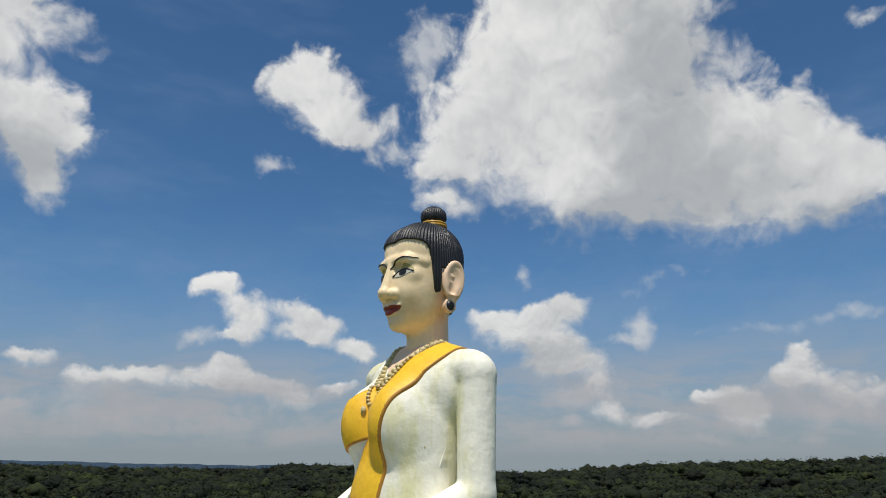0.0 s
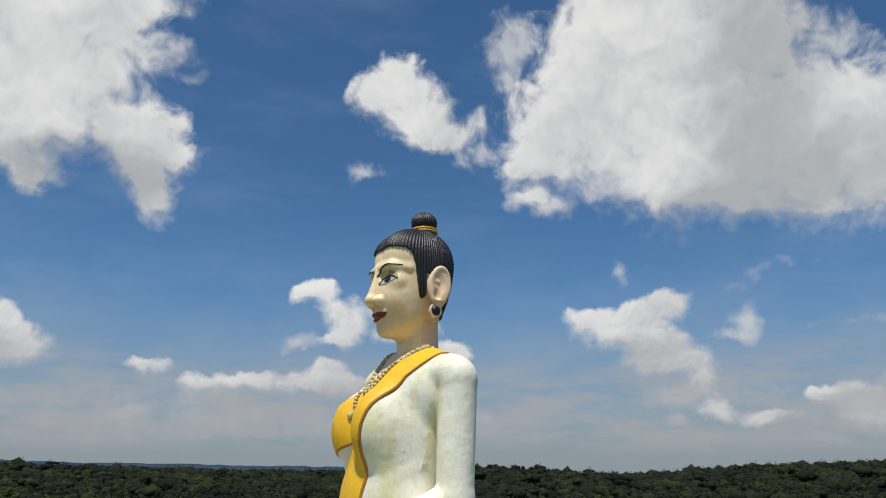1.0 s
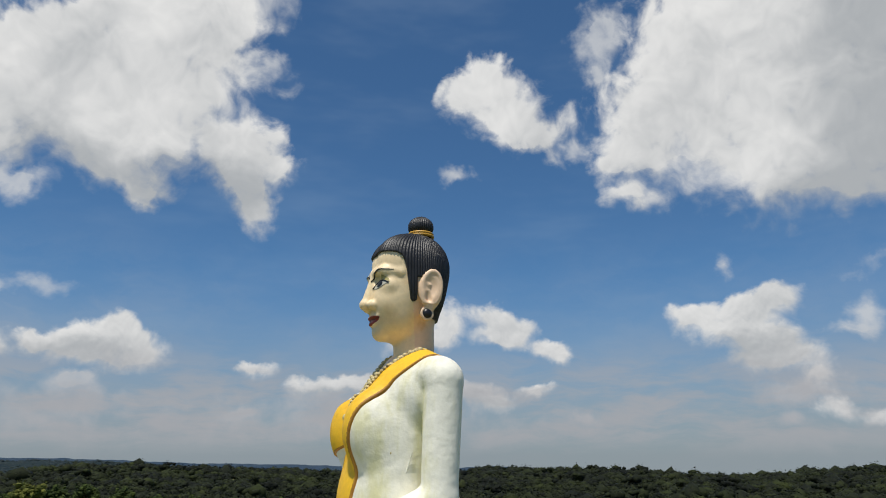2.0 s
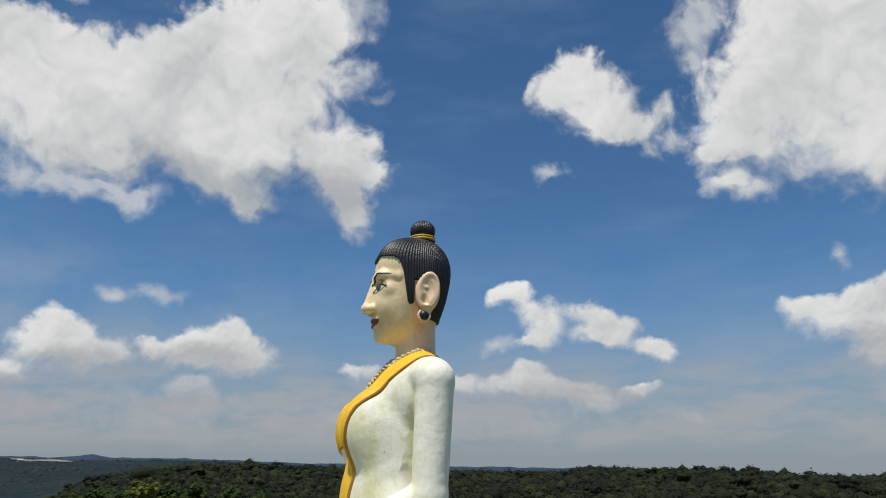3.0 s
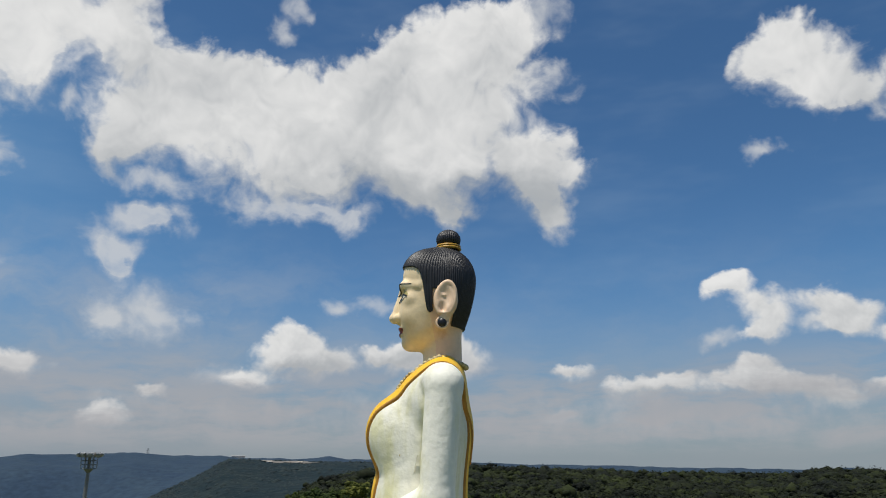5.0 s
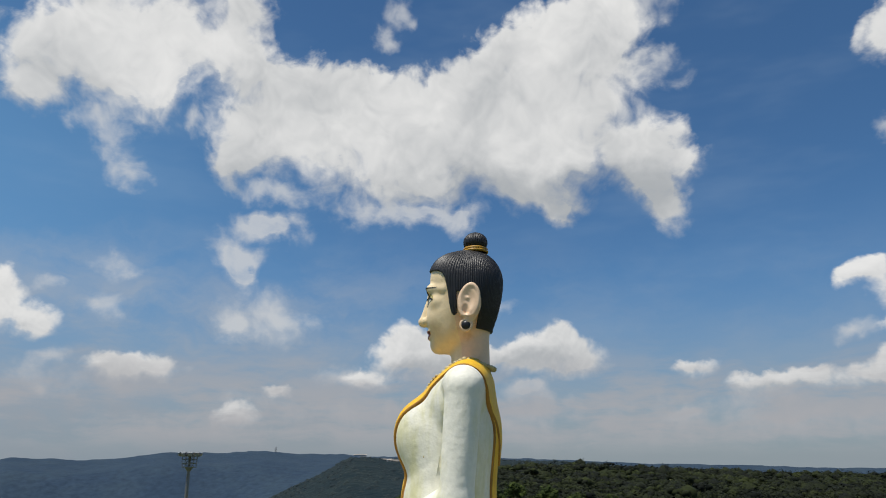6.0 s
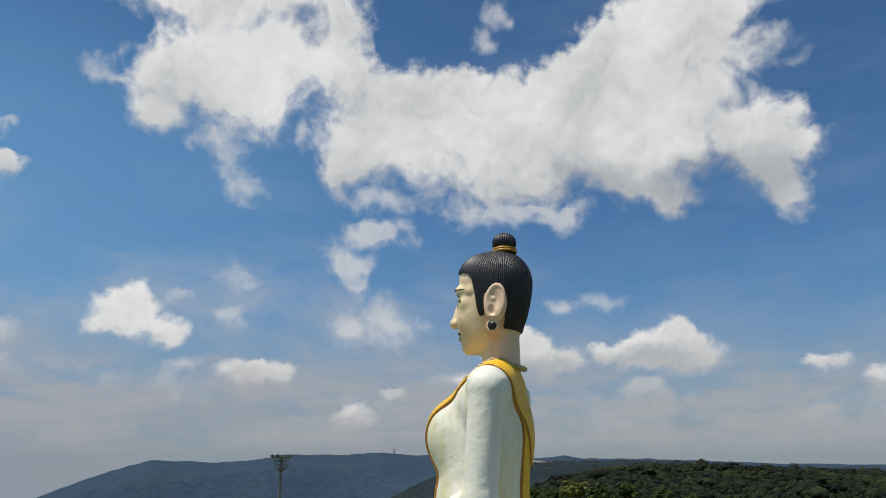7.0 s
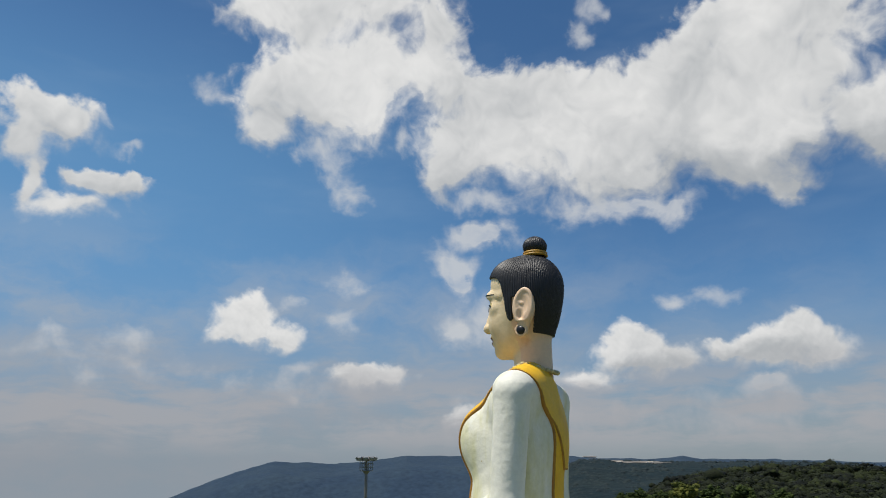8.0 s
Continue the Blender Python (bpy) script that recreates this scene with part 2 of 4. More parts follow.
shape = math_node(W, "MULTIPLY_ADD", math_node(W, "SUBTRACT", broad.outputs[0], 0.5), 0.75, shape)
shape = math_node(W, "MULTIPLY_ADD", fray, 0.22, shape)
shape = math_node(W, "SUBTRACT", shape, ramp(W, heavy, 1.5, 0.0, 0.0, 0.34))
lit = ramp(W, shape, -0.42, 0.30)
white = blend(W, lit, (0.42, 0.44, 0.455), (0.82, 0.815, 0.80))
# thin high veil and the pale haze near the horizon
veil_noise = noise_node(W, vec_node(W, "MULTIPLY", place, (0.05, 0.16, 0.0)), 1.0, 4.0, 0.6)
veil = math_node(W, "MULTIPLY", ramp(W, veil_noise.outputs[0], 0.45, 0.75), 0.10)
drift = noise_node(W, vec_node(W, "MULTIPLY", warped, (0.09, 0.20, 0.0)), 1.0, 7.0, 0.6)
gauze = math_node(W, "MULTIPLY", math_node(W, "MULTIPLY", ramp(W, bearing, 30.0, 75.0, 0.25, 1.0), ramp(W, height, 20.0, 7.0)), ramp(W, drift.outputs[0], 0.36, 0.72, 0.05, 0.85))
haze = ramp(W, height, -1.0, 15.0, 0.80, 0.0)
tint = vec_node(W, "MULTIPLY", sky.outputs[0], (SKY * 0.60, SKY * 0.94, SKY * 1.15))
tint = blend(W, math_node(W, "MULTIPLY", ramp(W, bearing, 45.0, 95.0), ramp(W, height, 36.0, 20.0, 0.0, 0.45)), tint, (0.16, 0.37, 0.62))
tint = blend(W, veil, tint, (0.42, 0.52, 0.62))
tint = blend(W, gauze, tint, (0.41, 0.44, 0.48))
tint = blend(W, haze, tint, (0.265, 0.285, 0.32))
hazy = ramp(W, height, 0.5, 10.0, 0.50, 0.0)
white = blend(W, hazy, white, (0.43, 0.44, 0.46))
air = blend(W, thin_cover, tint, blend(W, ramp(W, height, 2.0, 10.0, 1.0, 0.0), (0.60, 0.615, 0.63), (0.415, 0.415, 0.435)))
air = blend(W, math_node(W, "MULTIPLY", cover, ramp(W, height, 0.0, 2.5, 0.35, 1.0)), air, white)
low_noise = noise_node(W, vec_node(W, "MULTIPLY", bent, (0.10, 0.42, 0.0)), 1.0, 6.0, 0.6)
deck = math_node(W, "MULTIPLY", ramp(W, low_noise.outputs[0], 0.38, 0.60), math_node(W, "MULTIPLY", ramp(W, height, 0.3, 2.5), ramp(W, height, 10.0, 4.0)))
air = blend(W, math_node(W, "MULTIPLY", deck, 0.75), air, (0.385, 0.385, 0.405))
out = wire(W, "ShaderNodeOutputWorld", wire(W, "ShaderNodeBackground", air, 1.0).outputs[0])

sun = new("sun", bpy.data.lights.new("sun", "SUN"))
sun.data.energy, sun.data.angle, sun.data.color = SUN, radians(0.55), (1.0, 0.95, 0.87)
sun.matrix_world = look(SUN_FROM * 100, (0, 0, 0))

# ---- materials ----
def material(name, colour, rough=0.7, spots=None, spot_scale=1.0, spot_range=(0.5, 0.7), grain=0.12, grain_scale=9.0, bump=0.02, bump_scale=6.0, metal=0.0, coat=0.0, streak=1.0, gloss=0.5):
    """Paint, plaster or leaf with stains at one scale and grain at another, in metres."""
    m = bpy.data.materials.new(name)
    m.use_nodes = True
    tree = m.node_tree
    tree.nodes.clear()
    where = wire(tree, "ShaderNodeTexCoord").outputs["Object"]
    base = colour
    if spots:
        n = noise_node(tree, vec_node(tree, "MULTIPLY", where, (1.0, 1.0, streak)), spot_scale, 5.0, 0.62)
        base = blend(tree, ramp(tree, n.outputs[0], *spot_range), colour, spots)
    g = noise_node(tree, where, grain_scale, 4.0, 0.6)
    tone = ramp(tree, g.outputs[0], 0.25, 0.75, 1.0 - grain, 1.0 + grain, False)
    col = blend(tree, 0.0, base, (0, 0, 0))
    col = vec_node(tree, "MULTIPLY", col, wire(tree, "ShaderNodeCombineXYZ", tone, tone, tone).outputs[0])
    shader = wire(tree, "ShaderNodeBsdfPrincipled")
    tree.links.new(col, shader.inputs["Base Color"])
    shader.inputs["Roughness"].default_value, shader.inputs["Metallic"].default_value = rough, metal
    shader.inputs["Coat Weight"].default_value, shader.inputs["Specular IOR Level"].default_value = coat, gloss
    if bump:
        b = tree.nodes.new("ShaderNodeBump")
        b.inputs["Strength"].default_value, b.inputs["Distance"].default_value = 1.0, bump
        relief_n = noise_node(tree, where, bump_scale, 3.5, 0.5)
        tree.links.new(relief_n.outputs[0], b.inputs["Height"])
        tree.links.new(b.outputs[0], shader.inputs["Normal"])
    tree.links.new(shader.outputs[0], wire(tree, "ShaderNodeOutputMaterial").inputs[0])
    return m


def leaf_material(name, dark, light, scale, rough=0.8, relief_scale=0.7, relief_depth=0.9, apart=0.35):
    """Foliage: a tone of its own for each clump, and mottling."""
    m = bpy.data.materials.new(name)
    m.use_nodes = True
    tree = m.node_tree
    tree.nodes.clear()
    geo = wire(tree, "ShaderNodeNewGeometry")
    where = wire(tree, "ShaderNodeTexCoord").outputs["Object"]
    n = noise_node(tree, where, scale, 4.0, 0.65)
    mottle = noise_node(tree, where, 0.45, 3.0, 0.6)
    mixed = math_node(tree, "ADD", math_node(tree, "MULTIPLY", geo.outputs["Random Per Island"], apart), math_node(tree, "MULTIPLY", n.outputs[0], 0.85))
    mixed = math_node(tree, "MULTIPLY_ADD", mottle.outputs[0], 0.35, mixed)
    col = blend(tree, ramp(tree, mixed, 0.50, 1.10), dark, light)
    shader = wire(tree, "ShaderNodeBsdfPrincipled")
    tree.links.new(col, shader.inputs["Base Color"])
    shader.inputs["Roughness"].default_value = rough
    shader.inputs["Specular IOR Level"].default_value = 0.12
    tuft = noise_node(tree, where, relief_scale, 4.0, 0.7)
    bump = tree.nodes.new("ShaderNodeBump")
    bump.inputs["Strength"].default_value, bump.inputs["Distance"].default_value = 1.0, relief_depth
    tree.links.new(tuft.outputs[0], bump.inputs["Height"])
    tree.links.new(bump.outputs[0], shader.inputs["Normal"])
    tree.links.new(shader.outputs[0], wire(tree, "ShaderNodeOutputMaterial").inputs[0])
    return m


SKIN = material("cream skin paint", (0.90, 0.70, 0.42), 0.5, (0.86, 0.63, 0.35), 1.1, (0.52, 0.75), 0.07, 5.0, 0.012, 5.0)
NECK = material("pinkish skin paint", (0.85, 0.60, 0.39), 0.5, (0.76, 0.47, 0.27), 1.3, (0.5, 0.75), 0.07, 5.0, 0.012, 5.0)
ROBE = material("white plaster paint", (0.86, 0.83, 0.70), 0.7, (0.72, 0.68, 0.38), 0.75, (0.45, 0.72), 0.06, 5.0, 0.055, 1.9, 0.0, 0.0, 0.28)
SASH = material("yellow paint", (0.86, 0.50, 0.018), 0.55, (0.78, 0.40, 0.012), 0.9, (0.5, 0.75), 0.08, 5.0, 0.02, 4.0)
HEM = material("dark gold paint", (0.42, 0.19, 0.018), 0.6, (0.30, 0.13, 0.012), 1.5, (0.5, 0.7), 0.1, 6.0, 0.01, 6.0)
HAIR = material("black gloss paint", (0.012, 0.011, 0.011), 0.48, (0.035, 0.034, 0.033), 3.0, (0.55, 0.75), 0.2, 12.0, 0.006, 14.0)
LIP = material("red paint", (0.30, 0.036, 0.024), 0.45, None, 1, (0, 1), 0.08, 6.0, 0.004, 8.0)
EYE_WHITE = material("eye white paint", (0.60, 0.56, 0.44), 0.45, None, 1, (0, 1), 0.04, 8.0, 0.0)
BLACK = material("black paint", (0.008, 0.008, 0.009), 0.4, None, 1, (0, 1), 0.1, 8.0, 0.0)
LID = material("olive eyelid paint", (0.46, 0.38, 0.14), 0.55, None, 1, (0, 1), 0.06, 6.0, 0.004, 6.0)
BEAD = material("tan bead paint", (0.56, 0.46, 0.22), 0.5, (0.34, 0.24, 0.09), 3.0, (0.5, 0.7), 0.12, 8.0, 0.006, 9.0)
BAND = material("gold paint", (0.50, 0.27, 0.03), 0.45, (0.36, 0.18, 0.02), 2.0, (0.5, 0.7), 0.1, 6.0, 0.004, 8.0)
PLINTH = material("grey plaster", (0.50, 0.49, 0.45), 0.85, (0.33, 0.32, 0.28), 0.35, (0.45, 0.7), 0.08, 5.0, 0.02, 5.0)
STEEL = material("galvanised steel", (0.20, 0.20, 0.19), 0.55, (0.20, 0.17, 0.13), 1.5, (0.5, 0.7), 0.1, 8.0, 0.0, 8.0, 0.6)
LAMP_GLASS = material("lamp glass", (0.24, 0.25, 0.25), 0.35, None, 1, (0, 1), 0.04, 4.0, 0.0)
WALL_FAR = material("pale render", (0.55, 0.50, 0.44), 0.85, (0.40, 0.36, 0.31), 0.1, (0.45, 0.7), 0.06, 1.0, 0.0)
ROOF_FAR = material("pale tan roof sheet", (0.40, 0.35, 0.29), 0.8, (0.32, 0.28, 0.23), 0.1, (0.45, 0.7), 0.06, 1.0, 0.0)
EARTH = material("bare tan earth", (0.22, 0.195, 0.17), 0.95, (0.14, 0.135, 0.12), 0.02, (0.4, 0.65), 0.15, 0.2, 0.0, gloss=0.1)
GRASS = material("rough grass", (0.075, 0.10, 0.028), 0.9, (0.12, 0.11, 0.045), 0.06, (0.4, 0.7), 0.2, 1.5, 0.0)
# haze of distance is put into these base colours: bluish slope, paler bluer ridge
HAZED_SLOPE = material("hazed wooded slope", (0.011, 0.021, 0.025), 0.95, (0.019, 0.029, 0.030), 0.010, (0.35, 0.7), 0.3, 0.05, 6.0, 0.03, gloss=0.08)
HAZED_RIDGE = material("hazed distant wooded ridge", (0.028, 0.048, 0.076), 0.95, (0.036, 0.058, 0.082), 0.006, (0.35, 0.7), 0.2, 0.04, 6.0, 0.03, gloss=0.08)
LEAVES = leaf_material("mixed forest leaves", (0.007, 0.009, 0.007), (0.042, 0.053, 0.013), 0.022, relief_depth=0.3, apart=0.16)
# crowns beyond 1 km: teal and low in contrast, distance haze painted into the leaves
HAZED_LEAVES = leaf_material("hazed slope leaves", (0.017, 0.026, 0.030), (0.026, 0.037, 0.036), 0.006, relief_depth=0.2)
TREE_LEAVES = leaf_material("broad leaves", (0.014, 0.024, 0.008), (0.07, 0.095, 0.02), 0.25)
BRIGHT_LEAVES = leaf_material("yellow-green leaves", (0.05, 0.065, 0.014), (0.16, 0.16, 0.035), 0.3)
BARK = material("grey bark", (0.13, 0.11, 0.085), 0.9, (0.08, 0.065, 0.05), 2.0, (0.45, 0.7), 0.2, 6.0, 0.02, 6.0)


def mesh_object(name, verts, faces, mats, index=None, smooth=True, parent=None):
    me = bpy.data.meshes.new(name)
    me.from_pydata(verts, [], faces)
    for m in mats:
        me.materials.append(m)
    if index is not None:
        me.polygons.foreach_set("material_index", np.asarray(index, dtype=np.int32))
    me.polygons.foreach_set("use_smooth", np.full(len(me.polygons), smooth))
    me.update()
    ob = new(name, me)
    ob.parent = parent
    return ob


def part(name, bm, mat, parent, label=""):
    me = bpy.data.meshes.new(name)
    bm.to_mesh(me)
    bm.free()
    me.materials.append(mat)
    ob = new(name, me)
    ob.parent = parent
    return tagged(ob, label)


# ---- ground ----
BEARINGS = np.array([-180, -60, -40, -30, -25.5, -20.8, -15, -11, -7.4, -4.2, 2, 7.7, 11.4, 12.8, 17, 22, 26, 30, 34, 38, 42, 46, 48, 50, 56, 70, 180.0])
WOOD_LINE = np.array([-0.3, 0.4, 0.55, 0.50, 0.36, 0.25, 0.05, -0.28, -0.60, -0.54, -0.2, -0.08, 0.0, -0.30, -0.30, -0.28, -0.15, 0.0, 0.12, 0.22, 0.1, -0.6, -1.4, -2.2, -4.0, -5.0, -0.3])
SPUR_B = np.array([-180, 30, 36, 40, 46, 50, 54.5, 57, 59.5, 64, 80, 120, 180.0])
SPUR = np.array([-1.5, -1.5, 0.30, 0.42, 0.36, 0.40, 0.62, -0.8, -2.0, -4.5, -7.0, -7.0, -1.5])
FAR_B = np.array([-180, -40, 4, 8, 11, 15, 18, 22, 26, 34, 38, 42, 46, 47.4, 49, 53.2, 56, 58.4, 61, 64, 67.9, 70.5, 73, 75, 77.5, 79, 81, 84.6, 90, 100, 140, 180.0])
FAR = np.array([-0.8, -0.8, -0.6, -0.28, -0.14, -0.22, -0.12, -0.06, 0.0, 0.2, 0.35, 0.48, 0.55, 0.80, 0.58, 0.60, 0.80, 0.72, 0.95, 0.72, 0.80, 0.42, 0.14, 0.24, 0.40, 0.0, -0.72, -2.1, -4.3, -6.0, -6.0, -0.8])
KNOTS = np.array([0, 60, 160, 330, 430, 560, 700, 850, 1000, 1300, 2000, 2500, 2900, 3500, 4300, 4800.0])
TREE_TALL = 11.0


def ground_z(r, b):
    """Height of the ground r metres off at bearing b (degrees left of +y)."""
    wood, spur, far = np.interp(b, BEARINGS, WOOD_LINE), np.interp(b, SPUR_B, SPUR), np.interp(b, FAR_B, FAR)
    rise = lambda e, d: EYE + d * math.tan(radians(e))
    rows = [0.0, 0.0, -6.0]
    for d in (330, 430, 560, 700, 850):
        s = ((d - 330) / 520.0) ** 0.75
        rows.append(rise(-3.6 + (wood + 3.6) * s, d) - TREE_TALL)
    rows += [rows[-1] - 8, min(rows[-1] - 30, rise(spur, 1300) - 30), rise(spur, 2000) - 25, rise(spur, 2500), rise(spur, 2900) - 50, rise(far, 3500) - 60, rise(far, 4300), rise(far, 4800) - 120]
    z = float(np.interp(r, KNOTS, rows))
    rough = min(1.0, max(0.0, (r - 1000) / 1500.0))
    if rough > 0:
        x, y = -r * math.sin(radians(b)), r * math.cos(radians(b))
        z += rough * (noise.fractal(Vector((x, y, 0)) * 0.012, 1.0, 2.0, 4) * 5.0 + noise.noise(Vector((x, y, 3)) * 0.003) * 8)
    return z


def build_ground():
    bs = np.concatenate([np.arange(-180, -46, 3.0), np.arange(-45, 105, 0.3), np.arange(105, 180, 3.0)])
    rs = np.concatenate([[4, 20, 60, 110, 160, 240], np.arange(330, 1000, 60), np.arange(1000, 4300, 110), [4300, 4400, 4550, 4800]])
    verts, faces = [(0, 0, 0.0)], []
    n = len(bs)
    for r in rs:
        verts += [(-r * math.sin(radians(b)), r * math.cos(radians(b)), ground_z(r, b)) for b in bs]
    for k in range(n):
        faces.append((0, 1 + (k + 1) % n, 1 + k))
    for j in range(len(rs) - 1):
        for k in range(n):
            a, c = 1 + j * n, 1 + (j + 1) * n
            k2 = (k + 1) % n
            faces.append((a + k, a + k2, c + k2, c + k))
    # rings beyond 900 m and 3000 m take the colours with haze mixed in
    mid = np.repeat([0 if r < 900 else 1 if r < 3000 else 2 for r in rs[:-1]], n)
    ob = mesh_object("ground", verts, faces, [GRASS, HAZED_SLOPE, HAZED_RIDGE], np.concatenate([np.zeros(n), mid]))
    tagged(ob, "green hilltop falling away to hazy wooded blue-green ridges", "ground", kind="structure")


build_ground()


def blob(detail, squash=0.8):
    bm = bmesh.new()
    bmesh.ops.create_icosphere(bm, subdivisions=detail, radius=1.0)
    v = np.array([x.co[:] for x in bm.verts])
    f = np.array([[x.index for x in p.verts] for p in bm.faces])
    bm.free()
    v[:, 2] *= squash
    return v, f


def build_forest():
    """The woods between 330 and 1050 m: every crown a dome with lesser domes on it, ragged with leaf sprays."""
    rng = np.random.default_rng(5)
    v1, f1 = blob(1, 0.8)
    all_v, all_f, count = [], [], 0
    r = 335.0
    while r < 960:
        step = 8.0 + (r - 335) * 0.014
        b = -46.0
        while b < 50:
            b += math.degrees(step / r) * rng.uniform(0.7, 1.3)
            rr = r + rng.uniform(-0.5, 0.5) * step
            if np.interp(b, BEARINGS, WOOD_LINE) < -1.6:
                continue
            z = ground_z(rr, b)
            size = float(np.clip(rng.lognormal(0.0, 0.34), 0.6, 1.9)) * (1.0 + (rr - 335) * 0.0005)
            tall = TREE_TALL * (0.80 + 0.16 * size) * rng.uniform(0.92, 1.05)
            if rng.random() < 0.02:
                tall += rng.uniform(3.0, 5.5)
            foot = np.array([-rr * math.sin(radians(b)), rr * math.cos(radians(b)), z + tall - 3.0 * size])
            for k in range(6):
                s = 3.9 * size if k == 0 else rng.uniform(1.2, 2.3) * size
                c = foot if k == 0 else foot + np.append(rng.normal(0, 2.6, 2), rng.uniform(-0.2, 1.6)) * size
                all_v.append(v1 * s * (1 + rng.normal(0, 0.2, (len(v1), 1))) + c)
                all_f.append(f1 + count)
                count += len(v1)
            n = 44 if rr < 600 else 26
            d = rng.normal(0, 1, (n, 3))
            d[:, 2] = np.abs(d[:, 2]) * 0.9
            d /= np.linalg.norm(d, axis=1)[:, None]
            p = foot + d * rng.uniform(3.2, 4.4, (n, 1)) * size
            tri = np.stack([p, p + rng.normal(0, 0.75, (n, 3)), p + rng.normal(0, 0.75, (n, 3))], 1).reshape(-1, 3)
            all_v.append(tri)
            all_f.append(np.arange(3 * n).reshape(n, 3) + count)
            count += 3 * n
        r += step * 0.9
    near_faces = sum(len(f) for f in all_f)
    v0, f0 = blob(1)
    r = 1060.0
    while r < 2560:
        b = 28.0
        while b < 70:
            b += math.degrees(17.0 / r) * rng.uniform(0.7, 1.3)
            rr = r + rng.uniform(-9, 9)
            if 47.6 < b < 52.4 and 2290 < rr < 2470:
                continue
            s = rng.uniform(6.0, 10.0)
            c = np.array([-rr * math.sin(radians(b)), rr * math.cos(radians(b)), ground_z(rr, b) + rng.uniform(-6.5, -4.0)])
            all_v.append(v0 * s * (1 + rng.normal(0, 0.2, (len(v0), 1))) + c)
            all_f.append(f0 + count)
            count += len(v0)
        r += 18.0
    # far crowns get the leaf colour that has the haze in it
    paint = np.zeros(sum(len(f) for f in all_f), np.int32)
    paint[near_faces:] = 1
    ob = mesh_object("forest", np.concatenate(all_v).tolist(), np.concatenate(all_f).tolist(), [LEAVES, HAZED_LEAVES], paint)
    tagged(ob, "dense dark green tropical forest covering the plateau", "forest", kind="stuff")


build_forest()


# ---- the statue: sculpted from smooth solids, in its own axes (ahead, to its left, up from eye height) ----
def ellipsoid(p, c, r):
    q = [(p[k] - c[k]) / r[k] for k in range(3)]
    k0 = np.sqrt(q[0] ** 2 + q[1] ** 2 + q[2] ** 2) + 1e-6
    k1 = np.sqrt(sum((q[k] / r[k]) ** 2 for k in range(3))) + 1e-6
    return k0 * (k0 - 1) / k1


def limb(p, a, b, ra, rb):
    a, b = np.array(a, float), np.array(b, float)
    ab = b - a
    h = np.clip(sum((p[k] - a[k]) * ab[k] for k in range(3)) / ab.dot(ab), 0, 1)
    return np.sqrt(sum((p[k] - a[k] - ab[k] * h) ** 2 for k in range(3))) - (ra + (rb - ra) * h)


def join(a, b, k):
    h = np.clip(0.5 + 0.5 * (b - a) / k, 0, 1)
    return b + (a - b) * h - k * h * (1 - h)


def carve(a, b, k):
    return -join(-a, b, k)


def skull(p):
    d = ellipsoid(p, (0.66, 0, 8.45), (1.64, 1.50, 1.88))
    d = join(d, ellipsoid(p, (0.20, 0, 8.85), (1.28, 1.34, 1.36)), 0.3)
    return join(d, ellipsoid(p, (0.46, 0, 7.6), (1.24, 1.30, 1.9)), 0.5)


def core(p):
    """The head without its ears."""
    q = (p[0], np.abs(p[1]), p[2])
    d = skull(p)
    d = join(d, ellipsoid(p, (1.05, 0, 7.35), (1.40, 1.36, 1.95)), 0.35)
    d = join(d, ellipsoid(p, (1.35, 0, 6.35), (0.98, 1.08, 1.0)), 0.35)
    d = join(d, ellipsoid(q, (1.72, 0.55, 7.05), (0.66, 0.62, 0.75)), 0.3)
    d = join(d, ellipsoid(p, (1.98, 0, 5.72), (0.36, 0.40, 0.36)), 0.3)
    d = join(d, limb(p, (0.42, 0, 6.6), (0.40, 0, 4.2), 0.90, 0.92), 0.22)
    d = join(d, ellipsoid(q, (1.18, 0.50, 8.92), (1.08, 0.92, 1.15)), 0.25)
    d = join(d, limb(q, (2.20, 0.25, 8.36), (2.10, 0.86, 8.32), 0.27, 0.25), 0.16)
    d = join(d, limb(q, (2.10, 0.86, 8.32), (1.45, 1.22, 8.26), 0.25, 0.18), 0.20)
    d = carve(d, ellipsoid(q, (2.60, 0.66, 7.98), (0.60, 0.52, 0.25)), 0.18)
    d = join(d, ellipsoid(q, (1.84, 0.68, 7.70), (0.42, 0.58, 0.44)), 0.26)
    d = join(d, limb(p, (2.26, 0, 8.40), (2.64, 0, 6.98), 0.17, 0.26), 0.16)
    d = join(d, ellipsoid(p, (2.70, 0, 6.92), (0.27, 0.27, 0.24)), 0.12)
    d = join(d, ellipsoid(q, (2.36, 0.40, 6.88), (0.34, 0.26, 0.25)), 0.09)
    d = carve(d, ellipsoid(q, (2.52, 0.24, 6.64), (0.14, 0.10, 0.09)), 0.03)
    d = join(d, ellipsoid(p, (2.20, 0, 6.40), (0.29, 0.66, 0.16)), 0.10)
    d = join(d, ellipsoid(p, (2.20, 0, 6.12), (0.26, 0.48, 0.17)), 0.08)
    return carve(d, limb(q, (2.60, 0, 6.25), (2.00, 0.68, 6.32), 0.03, 0.02), 0.05)


